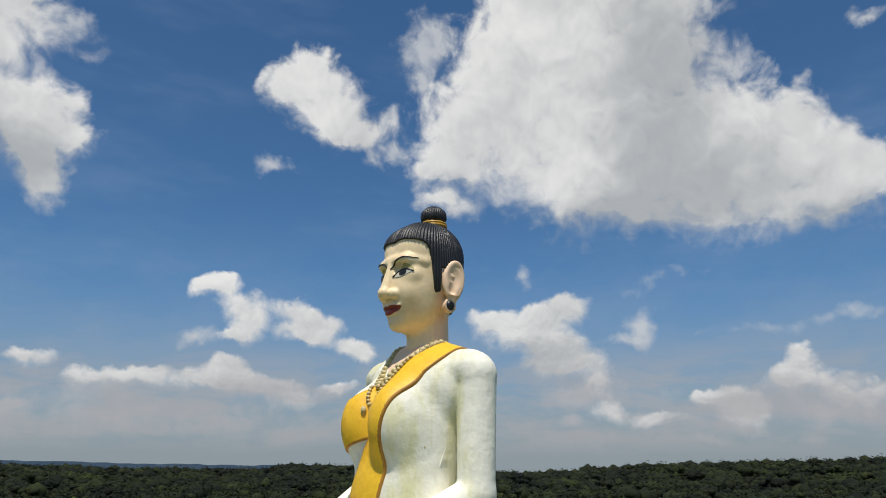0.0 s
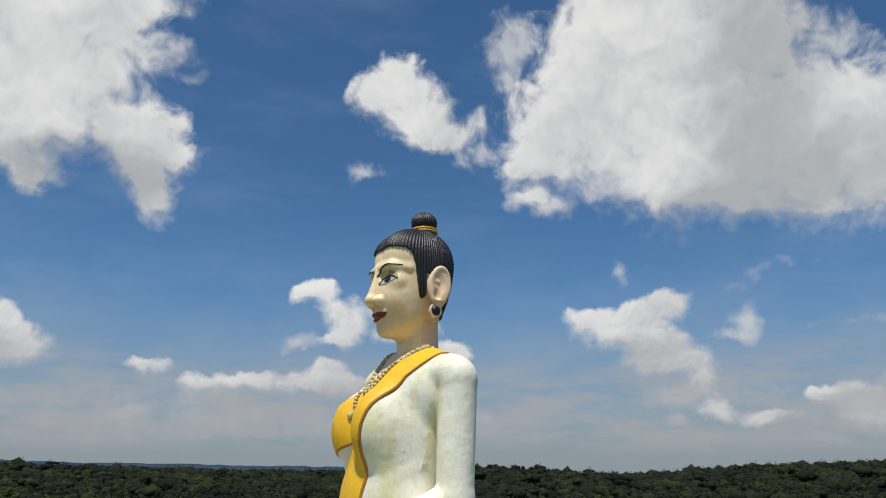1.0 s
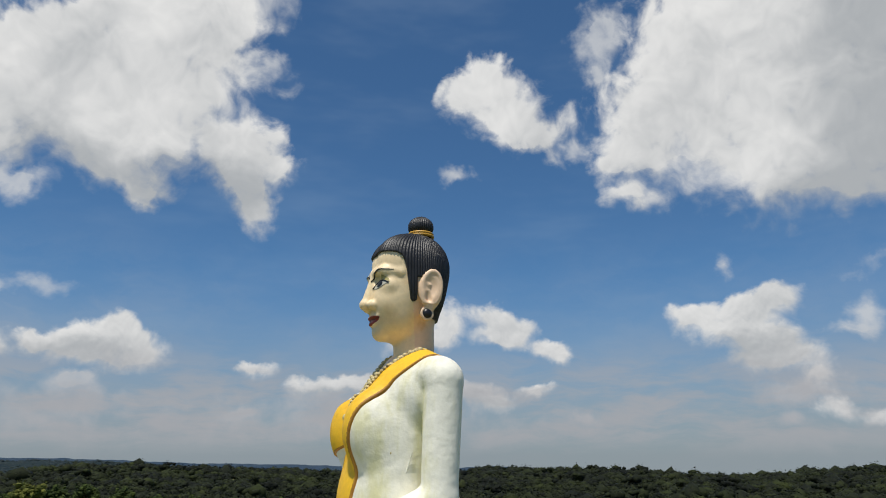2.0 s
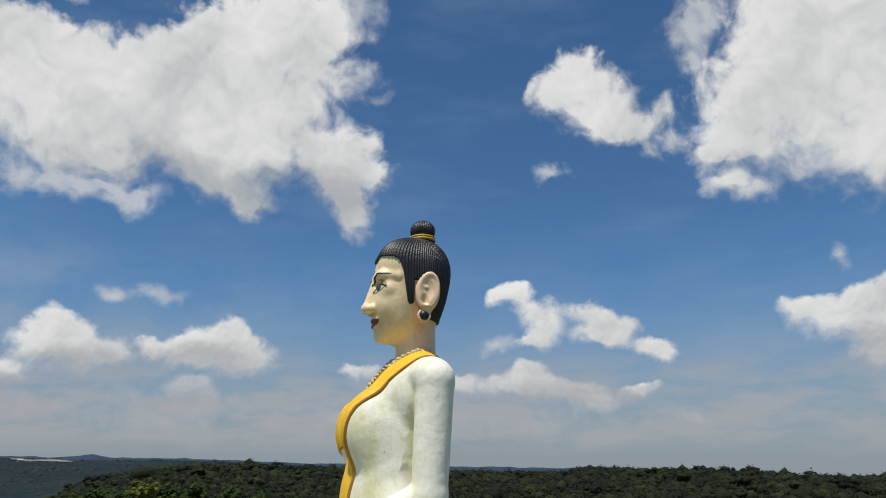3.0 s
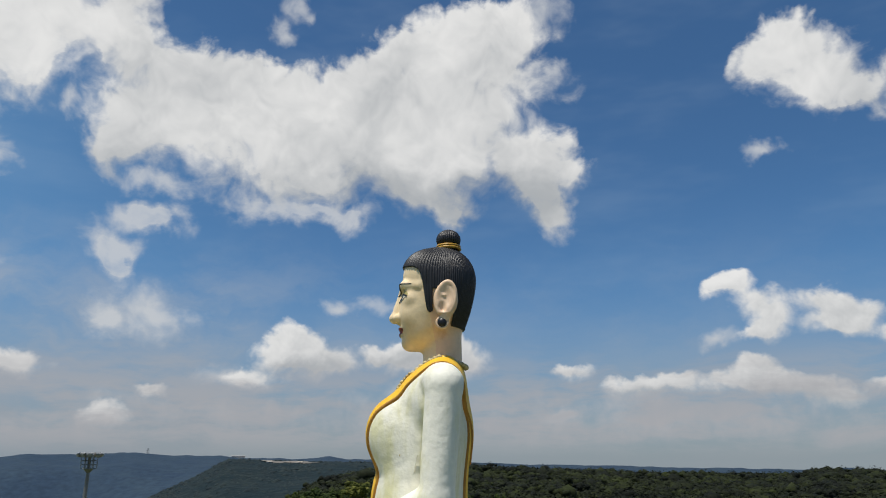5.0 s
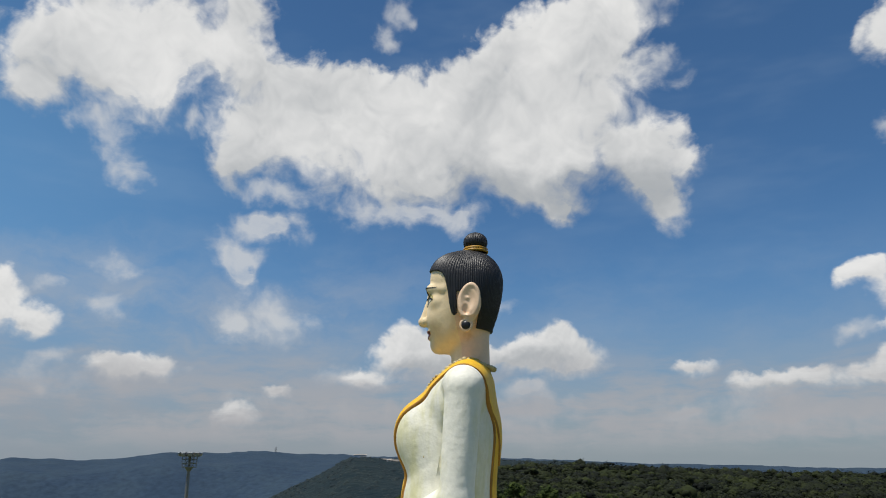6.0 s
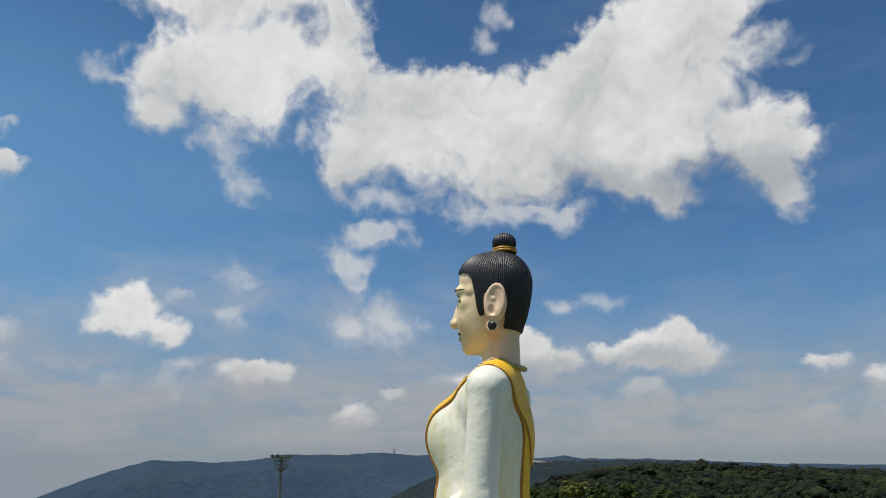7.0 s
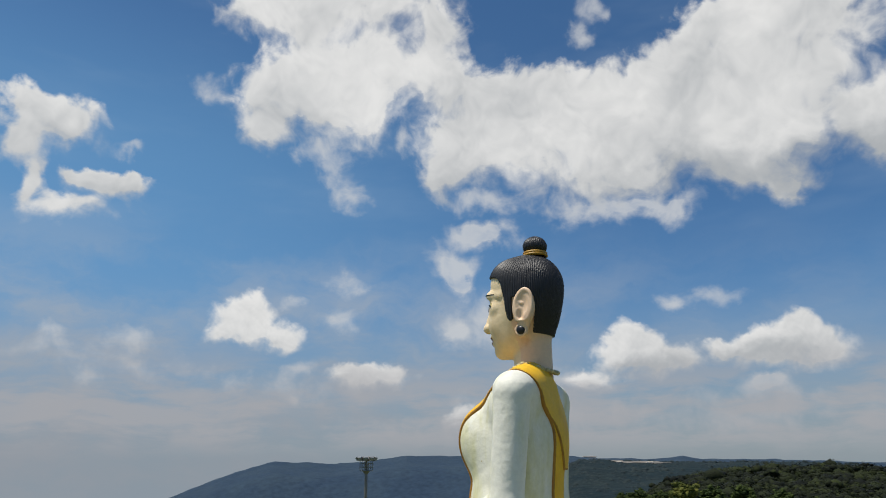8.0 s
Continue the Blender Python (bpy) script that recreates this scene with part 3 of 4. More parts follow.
def head(p):
    q = (p[0], np.abs(p[1]), p[2])
    e = ellipsoid(q, (0.20, 1.53, 7.52), (0.56, 0.24, 0.84))
    e = join(e, limb(q, (0.10, 1.46, 7.0), (0.34, 1.36, 6.42), 0.20, 0.26), 0.15)
    e = carve(e, ellipsoid(q, (0.24, 1.84, 7.66), (0.40, 0.24, 0.62)), 0.09)
    e = carve(e, ellipsoid(q, (0.34, 1.74, 7.12), (0.16, 0.18, 0.34)), 0.08)
    f, z = q[0] - 0.20 + 0.10 * (q[2] - 7.5), q[2] - 7.56
    round_ear = (np.sqrt((f / 0.46) ** 2 + (z / 0.76) ** 2 + 1e-6) - 1) * 0.52
    rolled = np.sqrt(round_ear ** 2 + (q[1] - 1.64 + 0.16 * np.clip(f, 0, 1)) ** 2) - 0.085
    e = join(e, np.maximum(rolled, 6.85 - q[2]), 0.06)
    e = join(e, limb(q, (0.50, 1.52, 7.80), (0.26, 1.60, 7.70), 0.07, 0.06), 0.08)
    return join(core(p), e, 0.08)


def hair_area(p):
    """Below nought where hair grows."""
    f, l, z = p
    q = np.abs(l)
    brow = 9.30 - 0.06 * np.clip(q, 0, 1.6) ** 2 - z
    edge = np.interp(z, [6.8, 6.95, 7.1, 7.6, 8.3, 8.75, 9.0, 9.15, 9.3], [0.90, 0.98, 1.08, 1.17, 1.27, 1.37, 1.50, 1.72, 2.4])
    side = np.maximum(f - edge, 8.05 - z)
    burn = np.maximum(np.maximum(f - edge, 0.80 - f), 6.96 + 3.0 * (f - 0.96) ** 2 - z)
    nape = np.maximum(f + 0.02 + 0.24 * (np.minimum(z, 7.4) - 6.4), 6.38 + 0.10 * f - z)
    return np.minimum(np.minimum(brow, side), np.minimum(burn, nape))


def hair(p):
    angle = np.arctan2(p[1], p[0] - 0.12)
    groove = np.abs(np.sin(angle * 46.0))
    d = core(p) - 0.065 - 0.05 * groove
    return np.maximum(d, hair_area(p))


def bun(p):
    groove = np.abs(np.sin(np.arctan2(p[1], p[0] - 0.12) * 18.0))
    return ellipsoid(p, (0.12, 0, 10.84), (0.56, 0.56, 0.48)) - 0.05 * groove


def ring(p, z, r, t):
    return np.sqrt((np.sqrt((p[0] - 0.12) ** 2 + p[1] ** 2) - r) ** 2 + (p[2] - z) ** 2) - t


def mirrored(p):
    """One side for both, with the right shoulder carried a little further ahead."""
    return (p[0] - 0.40 * np.clip(-p[1] / 1.5, 0, 1), np.abs(p[1]), p[2])


def torso(p):
    q = (p[0], np.abs(p[1]), p[2])
    w = mirrored(p)
    d = ellipsoid(p, (0.95, 0, 1.6), (1.80, 2.5, 2.9))
    d = join(d, ellipsoid(p, (1.45, 0, -1.5), (2.08, 2.4, 3.1)), 0.8)
    d = join(d, ellipsoid(q, (1.30, 1.15, 0.6), (1.55, 1.22, 2.9)), 0.5)
    d = join(d, limb(w, (0.35, 0, 3.75), (0.35, 2.60, 3.55), 0.95, 0.76), 0.6)
    d = join(d, limb(w, (0.42, 0, 4.42), (0.35, 2.3, 3.66), 0.82, 0.68), 0.5)
    d = join(d, ellipsoid(q, (0.85, 1.3, 3.05), (1.25, 1.3, 1.15)), 0.5)
    d = join(d, ellipsoid(q, (0.72, 2.15, 2.75), (0.86, 0.85, 1.20)), 0.4)
    d = join(d, ellipsoid(q, (2.40, 1.05, 1.50), (1.30, 1.08, 1.60)), 0.6)
    return join(d, limb(q, (0.92, 0.55, 4.15), (2.36, 1.0, 1.9), 0.50, 0.76), 0.4)


def arms(p):
    q = mirrored(p)
    d = limb(q, (0.22, 3.10, 3.34), (0.50, 3.36, -1.05), 0.80, 0.72)
    d = join(d, ellipsoid(q, (0.24, 3.06, 3.42), (0.84, 0.84, 0.84)), 0.12)
    return join(d, limb(q, (0.50, 3.36, -1.12), (3.9, 2.2, -2.8), 0.74, 0.55), 0.15)


def lap(p):
    q = (p[0], np.abs(p[1]), p[2])
    d = limb(q, (0.6, 1.4, -3.6), (3.2, 4.0, -3.8), 1.5, 1.15)
    d = join(d, limb(q, (3.2, 4.0, -3.9), (4.2, 0.0, -4.0), 1.0, 0.9), 0.5)
    return join(d, ellipsoid(p, (0.6, 0, -3.6), (2.4, 2.9, 1.9)), 0.6)


def robe(p):
    d = join(torso(p), lap(p), 0.6)
    return join(d, arms(p), 0.05 + 0.55 * np.clip((p[2] - 3.0) / 0.8, 0, 1))


def sash_area(p):
    """Below nought where the yellow sash lies: over the left shoulder, across to the right breast, down the front and the back."""
    f, l, z = p
    left = np.interp(z, [-6, -1.3, 0.4, 1.5, 2.4, 3.5, 4.4, 5.0], [0.95, 1.02, 1.28, 1.50, 1.68, 1.95, 2.45, 2.6])
    strip = np.maximum(np.interp(z, [-6, -1.35, 0.95, 1.1], [-2.6, -1.13, -0.06, 0.0]) - l, z - 1.6)
    breast = np.maximum(np.maximum(0.95 + 0.33 * (l + 0.06) - z, -2.75 - l), np.interp(z, [2.2, 2.6, 3.4, 4.2, 4.8], [-2.8, -1.1, 0.05, 0.85, 1.35]) - l)
    front = np.maximum(np.maximum(l - left, np.minimum(strip, breast)), 0.14 - f)
    bl = np.interp(z, [-6, 0, 2, 3.6, 4.4, 5], [0.74, 0.74, 0.88, 1.50, 2.38, 2.6])
    br = np.interp(z, [-6, 0, 0.3, 3.0, 3.6, 4.6, 5], [-0.4, -0.4, -0.5, -0.60, -0.35, 0.6, 0.8])
    back = np.maximum(np.maximum(l - bl, br - l), f - 0.46)
    return np.minimum(front, back)


def flap_area(p):
    """The loose end of the sash that hangs aslant down the back."""
    f, l, z = p
    hem = np.interp(z, [0.2, 2.2, 3.0, 3.6, 4.4, 4.6], [-0.15, 0.85, 1.57, 1.83, 2.55, 2.6])
    right = np.interp(z, [-6, 0.3, 3.0, 3.6, 4.6, 5], [-0.9, -0.85, -0.70, -0.42, 0.52, 0.8])
    return np.maximum(np.maximum(np.maximum(l - hem, right - l), 0.2 - z), f - 0.1)


def sash(p):
    return np.maximum(torso(p) - 0.09, sash_area(p))


def flap(p):
    return np.maximum(torso(p) - 0.17 + 0.075 * np.clip((p[2] - 2.8) / 0.9, 0, 1), flap_area(p))


def surface(field, low, high, step):
    """Net of quads over the nought level of a field inside a box."""
    axes = [np.arange(low[k], high[k] + step, step) for k in range(3)]
    p = np.meshgrid(*axes, indexing="ij", sparse=True)
    v = np.broadcast_to(field(p), [len(a) for a in axes]).astype(np.float32)
    inside = v < 0
    total = np.zeros([n - 1 for n in v.shape], np.int8)
    corners = [(i, j, k) for i in (0, 1) for j in (0, 1) for k in (0, 1)]
    cut = lambda a, c: a[c[0]:a.shape[0] - 1 + c[0], c[1]:a.shape[1] - 1 + c[1], c[2]:a.shape[2] - 1 + c[2]]
    for c in corners:
        total += cut(inside, c)
    active = (total > 0) & (total < 8)
    cells = np.argwhere(active)
    number = np.full(active.shape, -1, np.int64)
    number[active] = np.arange(len(cells))
    value = {c: v[cells[:, 0] + c[0], cells[:, 1] + c[1], cells[:, 2] + c[2]] for c in corners}
    acc, hits = np.zeros((len(cells), 3)), np.zeros(len(cells))
    for c in corners:
        for axis in range(3):
            if c[axis]:
                continue
            d = list(c)
            d[axis] = 1
            a, b = value[c], value[tuple(d)]
            cross = (a < 0) != (b < 0)
            t = np.where(cross, a / np.where(a == b, 1, a - b), 0)
            spot = np.tile(np.array(c, float), (len(cells), 1))
            spot[:, axis] = t
            acc += spot * cross[:, None]
            hits += cross
    verts = (cells + acc / hits[:, None]) * step + np.array(low)
    faces = []
    for axis in range(3):
        u, w = (axis + 1) % 3, (axis + 2) % 3
        one = [slice(None)] * 3
        two = [slice(None)] * 3
        one[axis], two[axis] = slice(0, -1), slice(1, None)
        a, b = inside[tuple(one)], inside[tuple(two)]
        for change, flip in ((a & ~b, False), (~a & b, True)):
            e = np.argwhere(change)
            e = e[(e[:, u] > 0) & (e[:, w] > 0) & (e[:, u] < v.shape[u] - 1) & (e[:, w] < v.shape[w] - 1)]
            quad = []
            for du, dw in ((0, 0), (1, 0), (1, 1), (0, 1)):
                g = e.copy()
                g[:, u] -= 1 - du
                g[:, w] -= 1 - dw
                quad.append(number[g[:, 0], g[:, 1], g[:, 2]])
            quad = np.stack(quad, 1)
            faces.append(quad[:, ::-1] if flip else quad)
    return verts, np.concatenate(faces)


class Sculpture:
    """Gathers pieces of one carved mesh with the paint of every face."""

    def __init__(self):
        self.v, self.f, self.m, self.n = [], [], [], 0

    def add(self, verts, faces, paint):
        verts = np.asarray(verts, float)
        faces = np.asarray(faces)
        self.v.append(verts)
        self.f += (faces + self.n).tolist()
        index = paint(verts[faces].mean(1)) if callable(paint) else np.full(len(faces), paint)
        self.m.append(index)
        self.n += len(verts)


PAINTS = [SKIN, NECK, ROBE, SASH, HEM, HAIR, LIP, EYE_WHITE, BLACK, LID, BEAD, BAND]
I_SKIN, I_NECK, I_ROBE, I_SASH, I_HEM, I_HAIR, I_LIP, I_WHITE, I_BLACK, I_LID, I_BEAD, I_BAND = range(12)


def front_of(field, l, z, start=3.4):
    """How far ahead the surface lies at (l, z)."""
    l, z = np.asarray(l, float), np.asarray(z, float)
    f = np.full(l.shape, start)
    for _ in range(60):
        f = f - np.clip(field((f, l, z)), -0.2, 0.2) * 0.8
    return f


def tube(points, radius, sides=8):
    """A round strip along points; radius may be a list."""
    pts = np.asarray(points, float)
    rad = np.broadcast_to(radius, len(pts))
    tang = np.gradient(pts, axis=0)
    tang /= np.linalg.norm(tang, axis=1)[:, None]
    side = np.cross(tang, (0.31, 0.17, 0.93))
    side /= np.linalg.norm(side, axis=1)[:, None]
    other = np.cross(tang, side)
    ang = np.linspace(0, 2 * math.pi, sides, endpoint=False)
    v = np.concatenate([pts[k] + rad[k] * (np.outer(np.cos(ang), side[k]) + np.outer(np.sin(ang), other[k])) for k in range(len(pts))])
    f = [(k * sides + a, k * sides + (a + 1) % sides, (k + 1) * sides + (a + 1) % sides, (k + 1) * sides + a) for k in range(len(pts) - 1) for a in range(sides)]
    return v, f


def ball(c, r, n=10):
    u, w = np.meshgrid(np.linspace(0, 2 * math.pi, n, endpoint=False), np.linspace(0, math.pi, n // 2 + 2), indexing="ij")
    v = np.stack([np.cos(u) * np.sin(w), np.sin(u) * np.sin(w), np.cos(w)], -1).reshape(-1, 3) * np.asarray(r) + np.asarray(c)
    m = n // 2 + 2
    f = [(a * m + b, ((a + 1) % n) * m + b, ((a + 1) % n) * m + b + 1, a * m + b + 1) for a in range(n) for b in range(m - 1)]
    return v, f


def sheet(field, ls, z_low, z_high, lift, rows=7):
    """A thin patch of paint or lid lying on the surface, between two lines of height."""
    v, n = [], len(ls)
    for k in range(rows):
        t = k / (rows - 1)
        z = z_low + (z_high - z_low) * t
        v.append(np.stack([front_of(field, ls, z) + lift, ls, z], 1))
    f = [(r * n + a, r * n + a + 1, (r + 1) * n + a + 1, (r + 1) * n + a) for r in range(rows - 1) for a in range(n - 1)]
    return np.concatenate(v), f


def sculpt():
    s = Sculpture()

    def head_paint(c):
        p = (c[:, 0], c[:, 1], c[:, 2])
        out = np.where(c[:, 0] > 0.95 + 0.18 * (c[:, 2] - 7.0).clip(-1.5, 0), I_SKIN, I_NECK)
        return out

    s.add(*surface(head, (-1.5, -1.95, 4.3), (3.3, 1.95, 10.7), 0.04), head_paint)
    s.add(*surface(hair, (-1.6, -1.8, 6.1), (2.7, 1.8, 10.7), 0.03), I_HAIR)
    s.add(*surface(bun, (-0.7, -0.75, 10.3), (0.9, 0.75, 11.5), 0.03), I_HAIR)
    a = np.linspace(0, 2 * math.pi, 40)
    for z, r in ((10.36, 0.56), (10.48, 0.54)):
        s.add(*tube(np.stack([0.12 + r * np.cos(a), r * np.sin(a), np.full(40, z)], 1), 0.075), I_BAND)

    # lips
    t = np.linspace(-1, 1, 41)
    arch = np.clip(1 - t ** 2, 0, 1) ** 0.8
    middle = 6.25 + 0.09 * t ** 2
    bow = 1 - 0.22 * np.exp(-(t / 0.16) ** 2)
    s.add(*sheet(core, 0.68 * t, middle, middle + 0.17 * arch * bow, 0.02), I_LIP)
    s.add(*sheet(core, 0.68 * t, middle - 0.24 * arch, middle, 0.02), I_LIP)
    s.add(*tube(np.stack([front_of(core, 0.68 * t, middle) + 0.015, 0.68 * t, middle], 1), 0.016, 6), I_BLACK)

    # eyes, lids, brows and earrings
    for side in (1, -1):
        t = np.linspace(-1, 1, 29)
        ls = side * (0.75 + 0.47 * t)
        upper = 7.70 + 0.20 * (1 - t ** 2) + 0.08 * t
        lower = 7.70 - 0.12 * (1 - t ** 2) + 0.08 * t
        s.add(*sheet(core, ls, lower, upper, 0.02), I_WHITE)
        ti = np.linspace(-1, 1, 13)
        li = side * (0.80 + 0.20 * ti)
        bow = 0.17 * np.sqrt(np.clip(1 - ti ** 2, 0, 1))
        s.add(*sheet(core, li, 7.77 - bow * 0.85, 7.77 + bow * 0.9, 0.032), I_BLACK)
        s.add(*tube(np.stack([front_of(core, ls, upper) + 0.02, ls, upper], 1), 0.036, 6), I_BLACK)
        s.add(*tube(np.stack([front_of(core, ls, lower) + 0.010, ls, lower], 1), 0.007, 6), I_BLACK)
        s.add(*sheet(core, ls, upper + 0.02, upper + 0.05 + 0.22 * (1 - t ** 2) ** 0.6, 0.012), I_LID)
        t = np.linspace(0, 1, 30)
        lb = side * (0.16 + 1.12 * t)
        zb = 7.98 + 0.46 * (1 - np.exp(-5.0 * t)) - 0.08 * t ** 2
        s.add(*tube(np.stack([front_of(core, lb, zb) + 0.01, lb, zb], 1), 0.042 * (1 - 0.6 * np.abs(1.6 * t - 0.6) ** 2), 6), I_BLACK)
        s.add(*ball((0.36, side * 1.56, 6.44), (0.22, 0.14, 0.22), 16), I_BLACK)
        a = np.linspace(0, 2 * math.pi, 28)
        s.add(*tube(np.stack([0.36 + 0.25 * np.cos(a), np.full(28, side * 1.54), 6.44 + 0.25 * np.sin(a)], 1), 0.065), I_NECK)

    def robe_paint(c):
        p = (c[:, 0], c[:, 1], c[:, 2])
        bare = (c[:, 2] > 3.5 + 0.95 * np.abs(c[:, 1] + 0.1) ** 1.1) & (c[:, 0] > 0.2)
        return np.where(bare, I_NECK, I_ROBE)

    s.add(*surface(robe, (-2.2, -5.6, -6.0), (6.0, 5.6, 5.2), 0.07), robe_paint)
    # a mended seam and a nick in the plaster of the left flank
    u = np.linspace(0, 1, 12)[:, None]
    s.add(*tube(np.array([1.53, 2.40, -0.18]) * (1 - u) + np.array([1.34, 2.60, 0.60]) * u, 0.03, 6), I_ROBE)
    s.add(*ball((2.12, 2.26, 0.59), (0.05, 0.04, 0.07), 8), I_BEAD)

    def sash_paint(c):
        return np.where(sash_area((c[:, 0], c[:, 1], c[:, 2])) > -0.065, I_HEM, I_SASH)

    s.add(*surface(sash, (-1.5, -2.95, -3.4), (4.15, 2.9, 5.3), 0.038), sash_paint)
    s.add(*surface(flap, (-1.6, -1.2, -0.1), (0.3, 2.8, 5.2), 0.04), lambda c: np.where(flap_area((-9.0, c[:, 1], c[:, 2])) > -0.065, I_HEM, I_SASH))

    # two strands of beads round the neck
    cloth = lambda p: np.minimum(np.minimum(torso(p), sash(p)), core(p))

    def strand(bottom, lowest, r, paint):
        u = np.linspace(1, 0, 120)
        z = lowest + (4.92 - lowest) * u ** 1.12
        lefts = bottom + (1.14 - bottom) * u ** 0.9
        rights = bottom - (1.14 + bottom) * u ** 0.9
        a = np.linspace(math.pi / 2, -math.pi / 2, 40)
        front = np.maximum(front_of(cloth, lefts, z), 0.42)
        other = np.maximum(front_of(cloth, rights, z), 0.42)
        fl = np.stack([front + 0.05, lefts, z], 1)
        fr = np.stack([other + 0.05, rights, z], 1)[::-1]
        back = np.stack([0.42 - 1.12 * np.cos(a), -1.14 * np.sin(a), 4.92 - 0.34 * np.cos(a)], 1)
        line = np.concatenate([fl, fr, back, fl[:1]])
        gone = np.concatenate([[0], np.cumsum(np.linalg.norm(np.diff(line, axis=0), axis=1))])
        count = int(gone[-1] / (1.75 * r))
        at = np.linspace(0, gone[-1], count, endpoint=False)
        spots = np.stack([np.interp(at, gone, line[:, k]) for k in range(3)], 1)
        for c in spots:
            s.add(*ball(c, (r, r, r * 0.85), 8), paint)

    strand(-0.15, 3.0, 0.14, I_BEAD)
    strand(-0.12, 2.25, 0.10, I_BEAD)
    for l in (0.02, -0.24):
        f = float(front_of(cloth, np.array([l]), np.array([2.08]))[0])
        s.add(*ball((f + 0.08, l, 2.06), (0.12, 0.12, 0.16), 12), I_BEAD)
    v = np.concatenate(s.v)
    out = np.empty_like(v)
    ahead, left, base = np.array([-0.8, -0.6]), np.array([0.6, -0.8]), np.array([-0.36, 32.14])
    out[:, :2] = base + v[:, :1] * ahead + v[:, 1:2] * left
    out[:, 2] = v[:, 2] + EYE
    ob = mesh_object("statue", out.tolist(), s.f, PAINTS, np.concatenate(s.m))
    tagged(ob, "huge painted statue with black hair, white robe and yellow sash", "statue")


sculpt()


def build_plinth():
    plinth = new("plinth")
    plinth.location = (-0.36 - 0.8 * 1.2, 32.14 - 0.6 * 1.2, 0)
    plinth.rotation_euler = (0, 0, math.atan2(-0.6, -0.8))
    tagged(plinth, "stepped grey plaster plinth under the seated statue", "plinth")
    z = -1.5
    for name, half, tall in (("footing", 9.5, 2.5), ("drum", 8.0, 8.0), ("cornice", 8.6, 1.0), ("seat", 7.2, 3.2)):
        bm = bmesh.new()
        bmesh.ops.create_cone(bm, cap_ends=True, segments=8, radius1=half, radius2=half * 0.97, depth=tall)
        bmesh.ops.translate(bm, verts=bm.verts, vec=(0, 0, z + tall / 2))
        bmesh.ops.bevel(bm, geom=bm.edges[:], offset=0.12, segments=2, affect="EDGES")
        part(name, bm, PLINTH, plinth)
        z += tall


build_plinth()


# ---- floodlight mast ----
def ring_bar(r, z, t, sides=16):
    bm = bmesh.new()
    a = np.linspace(0, 2 * math.pi, sides, endpoint=False)
    loops = []
    for u in a:
        loops.append([bm.verts.new(((r + t * math.cos(w)) * math.cos(u), (r + t * math.cos(w)) * math.sin(u), z + t * math.sin(w))) for w in np.linspace(0, 2 * math.pi, 6, endpoint=False)])
    for k in range(sides):
        for j in range(6):
            bm.faces.new((loops[k][j], loops[(k + 1) % sides][j], loops[(k + 1) % sides][(j + 1) % 6], loops[k][(j + 1) % 6]))
    return bm


def rod(a, b, ra, rb, sides=8):
    a, b = Vector(a), Vector(b)
    bm = bmesh.new()
    bmesh.ops.create_cone(bm, cap_ends=True, segments=sides, radius1=ra, radius2=rb, depth=(b - a).length)
    m = Matrix.Translation((a + b) / 2) @ (b - a).to_track_quat("Z", "Y").to_matrix().to_4x4()
    bmesh.ops.transform(bm, matrix=m, verts=bm.verts)
    return bm


def box(size, m, bevel=0.02):
    bm = bmesh.new()
    bmesh.ops.create_cube(bm, size=1.0)
    bmesh.ops.scale(bm, vec=size, verts=bm.verts)
    if bevel:
        bmesh.ops.bevel(bm, geom=bm.edges[:], offset=bevel, segments=1, affect="EDGES")
    bmesh.ops.transform(bm, matrix=m, verts=bm.verts)
    return bm


def build_mast():
    x, y = -56.7, 43.0
    foot = ground_z(math.hypot(x, y), math.degrees(math.atan2(-x, y))) - 0.3
    top = EYE + 1.25 - foot
    mast = new("floodlight_mast")
    mast.location = (x, y, foot)
    tagged(mast, "tall grey steel floodlight mast with a lamp platform", "light mast")
    part("pole", rod((0, 0, 0), (0, 0, top - 0.2), 0.30, 0.16, 12), STEEL, mast)
    part("base_plate", rod((0, 0, 0), (0, 0, 0.35), 0.8, 0.8, 12), STEEL, mast)
    for k in range(14):
        part("rung", rod((-0.34, 0, top - 2.0 - 0.7 * k), (0.34, 0, top - 2.0 - 0.7 * k), 0.03, 0.03, 6), STEEL, mast)
    part("bracket", rod((0, 0, top - 1.75), (0, 0, top - 1.35), 0.18, 0.5, 12), STEEL, mast)
    part("platform", rod((0, 0, top - 0.22), (0, 0, top - 0.14), 1.05, 1.05, 16), STEEL, mast)
    for z in (top - 1.35, top - 0.95, top - 0.55):
        part("rail", ring_bar(0.74, z, 0.05), STEEL, mast)
    for k in range(6):
        a = 2 * math.pi * k / 6
        c, s_ = math.cos(a), math.sin(a)
        part("stanchion", rod((0.74 * c, 0.74 * s_, top - 1.38), (0.78 * c, 0.78 * s_, top - 0.15), 0.04, 0.04, 6), STEEL, mast)
    for k in range(10):
        a = 2 * math.pi * (k + 0.3) / 10
        m = Matrix.Translation((1.08 * math.cos(a), 1.08 * math.sin(a), top + 0.02)) @ Euler((0, radians(28), a)).to_matrix().to_4x4()
        lamp = part("floodlight", box((0.34, 0.55, 0.36), m, 0.05), STEEL, mast, "dark grey floodlight housing")
        part("lens", box((0.02, 0.46, 0.28), m @ Matrix.Translation((0.18, 0, 0)), 0), LAMP_GLASS, lamp)
        part("hood", box((0.30, 0.58, 0.03), m @ Matrix.Translation((0.0, 0, 0.20)), 0), LAMP_GLASS, lamp, "pale lamp hood")


build_mast()


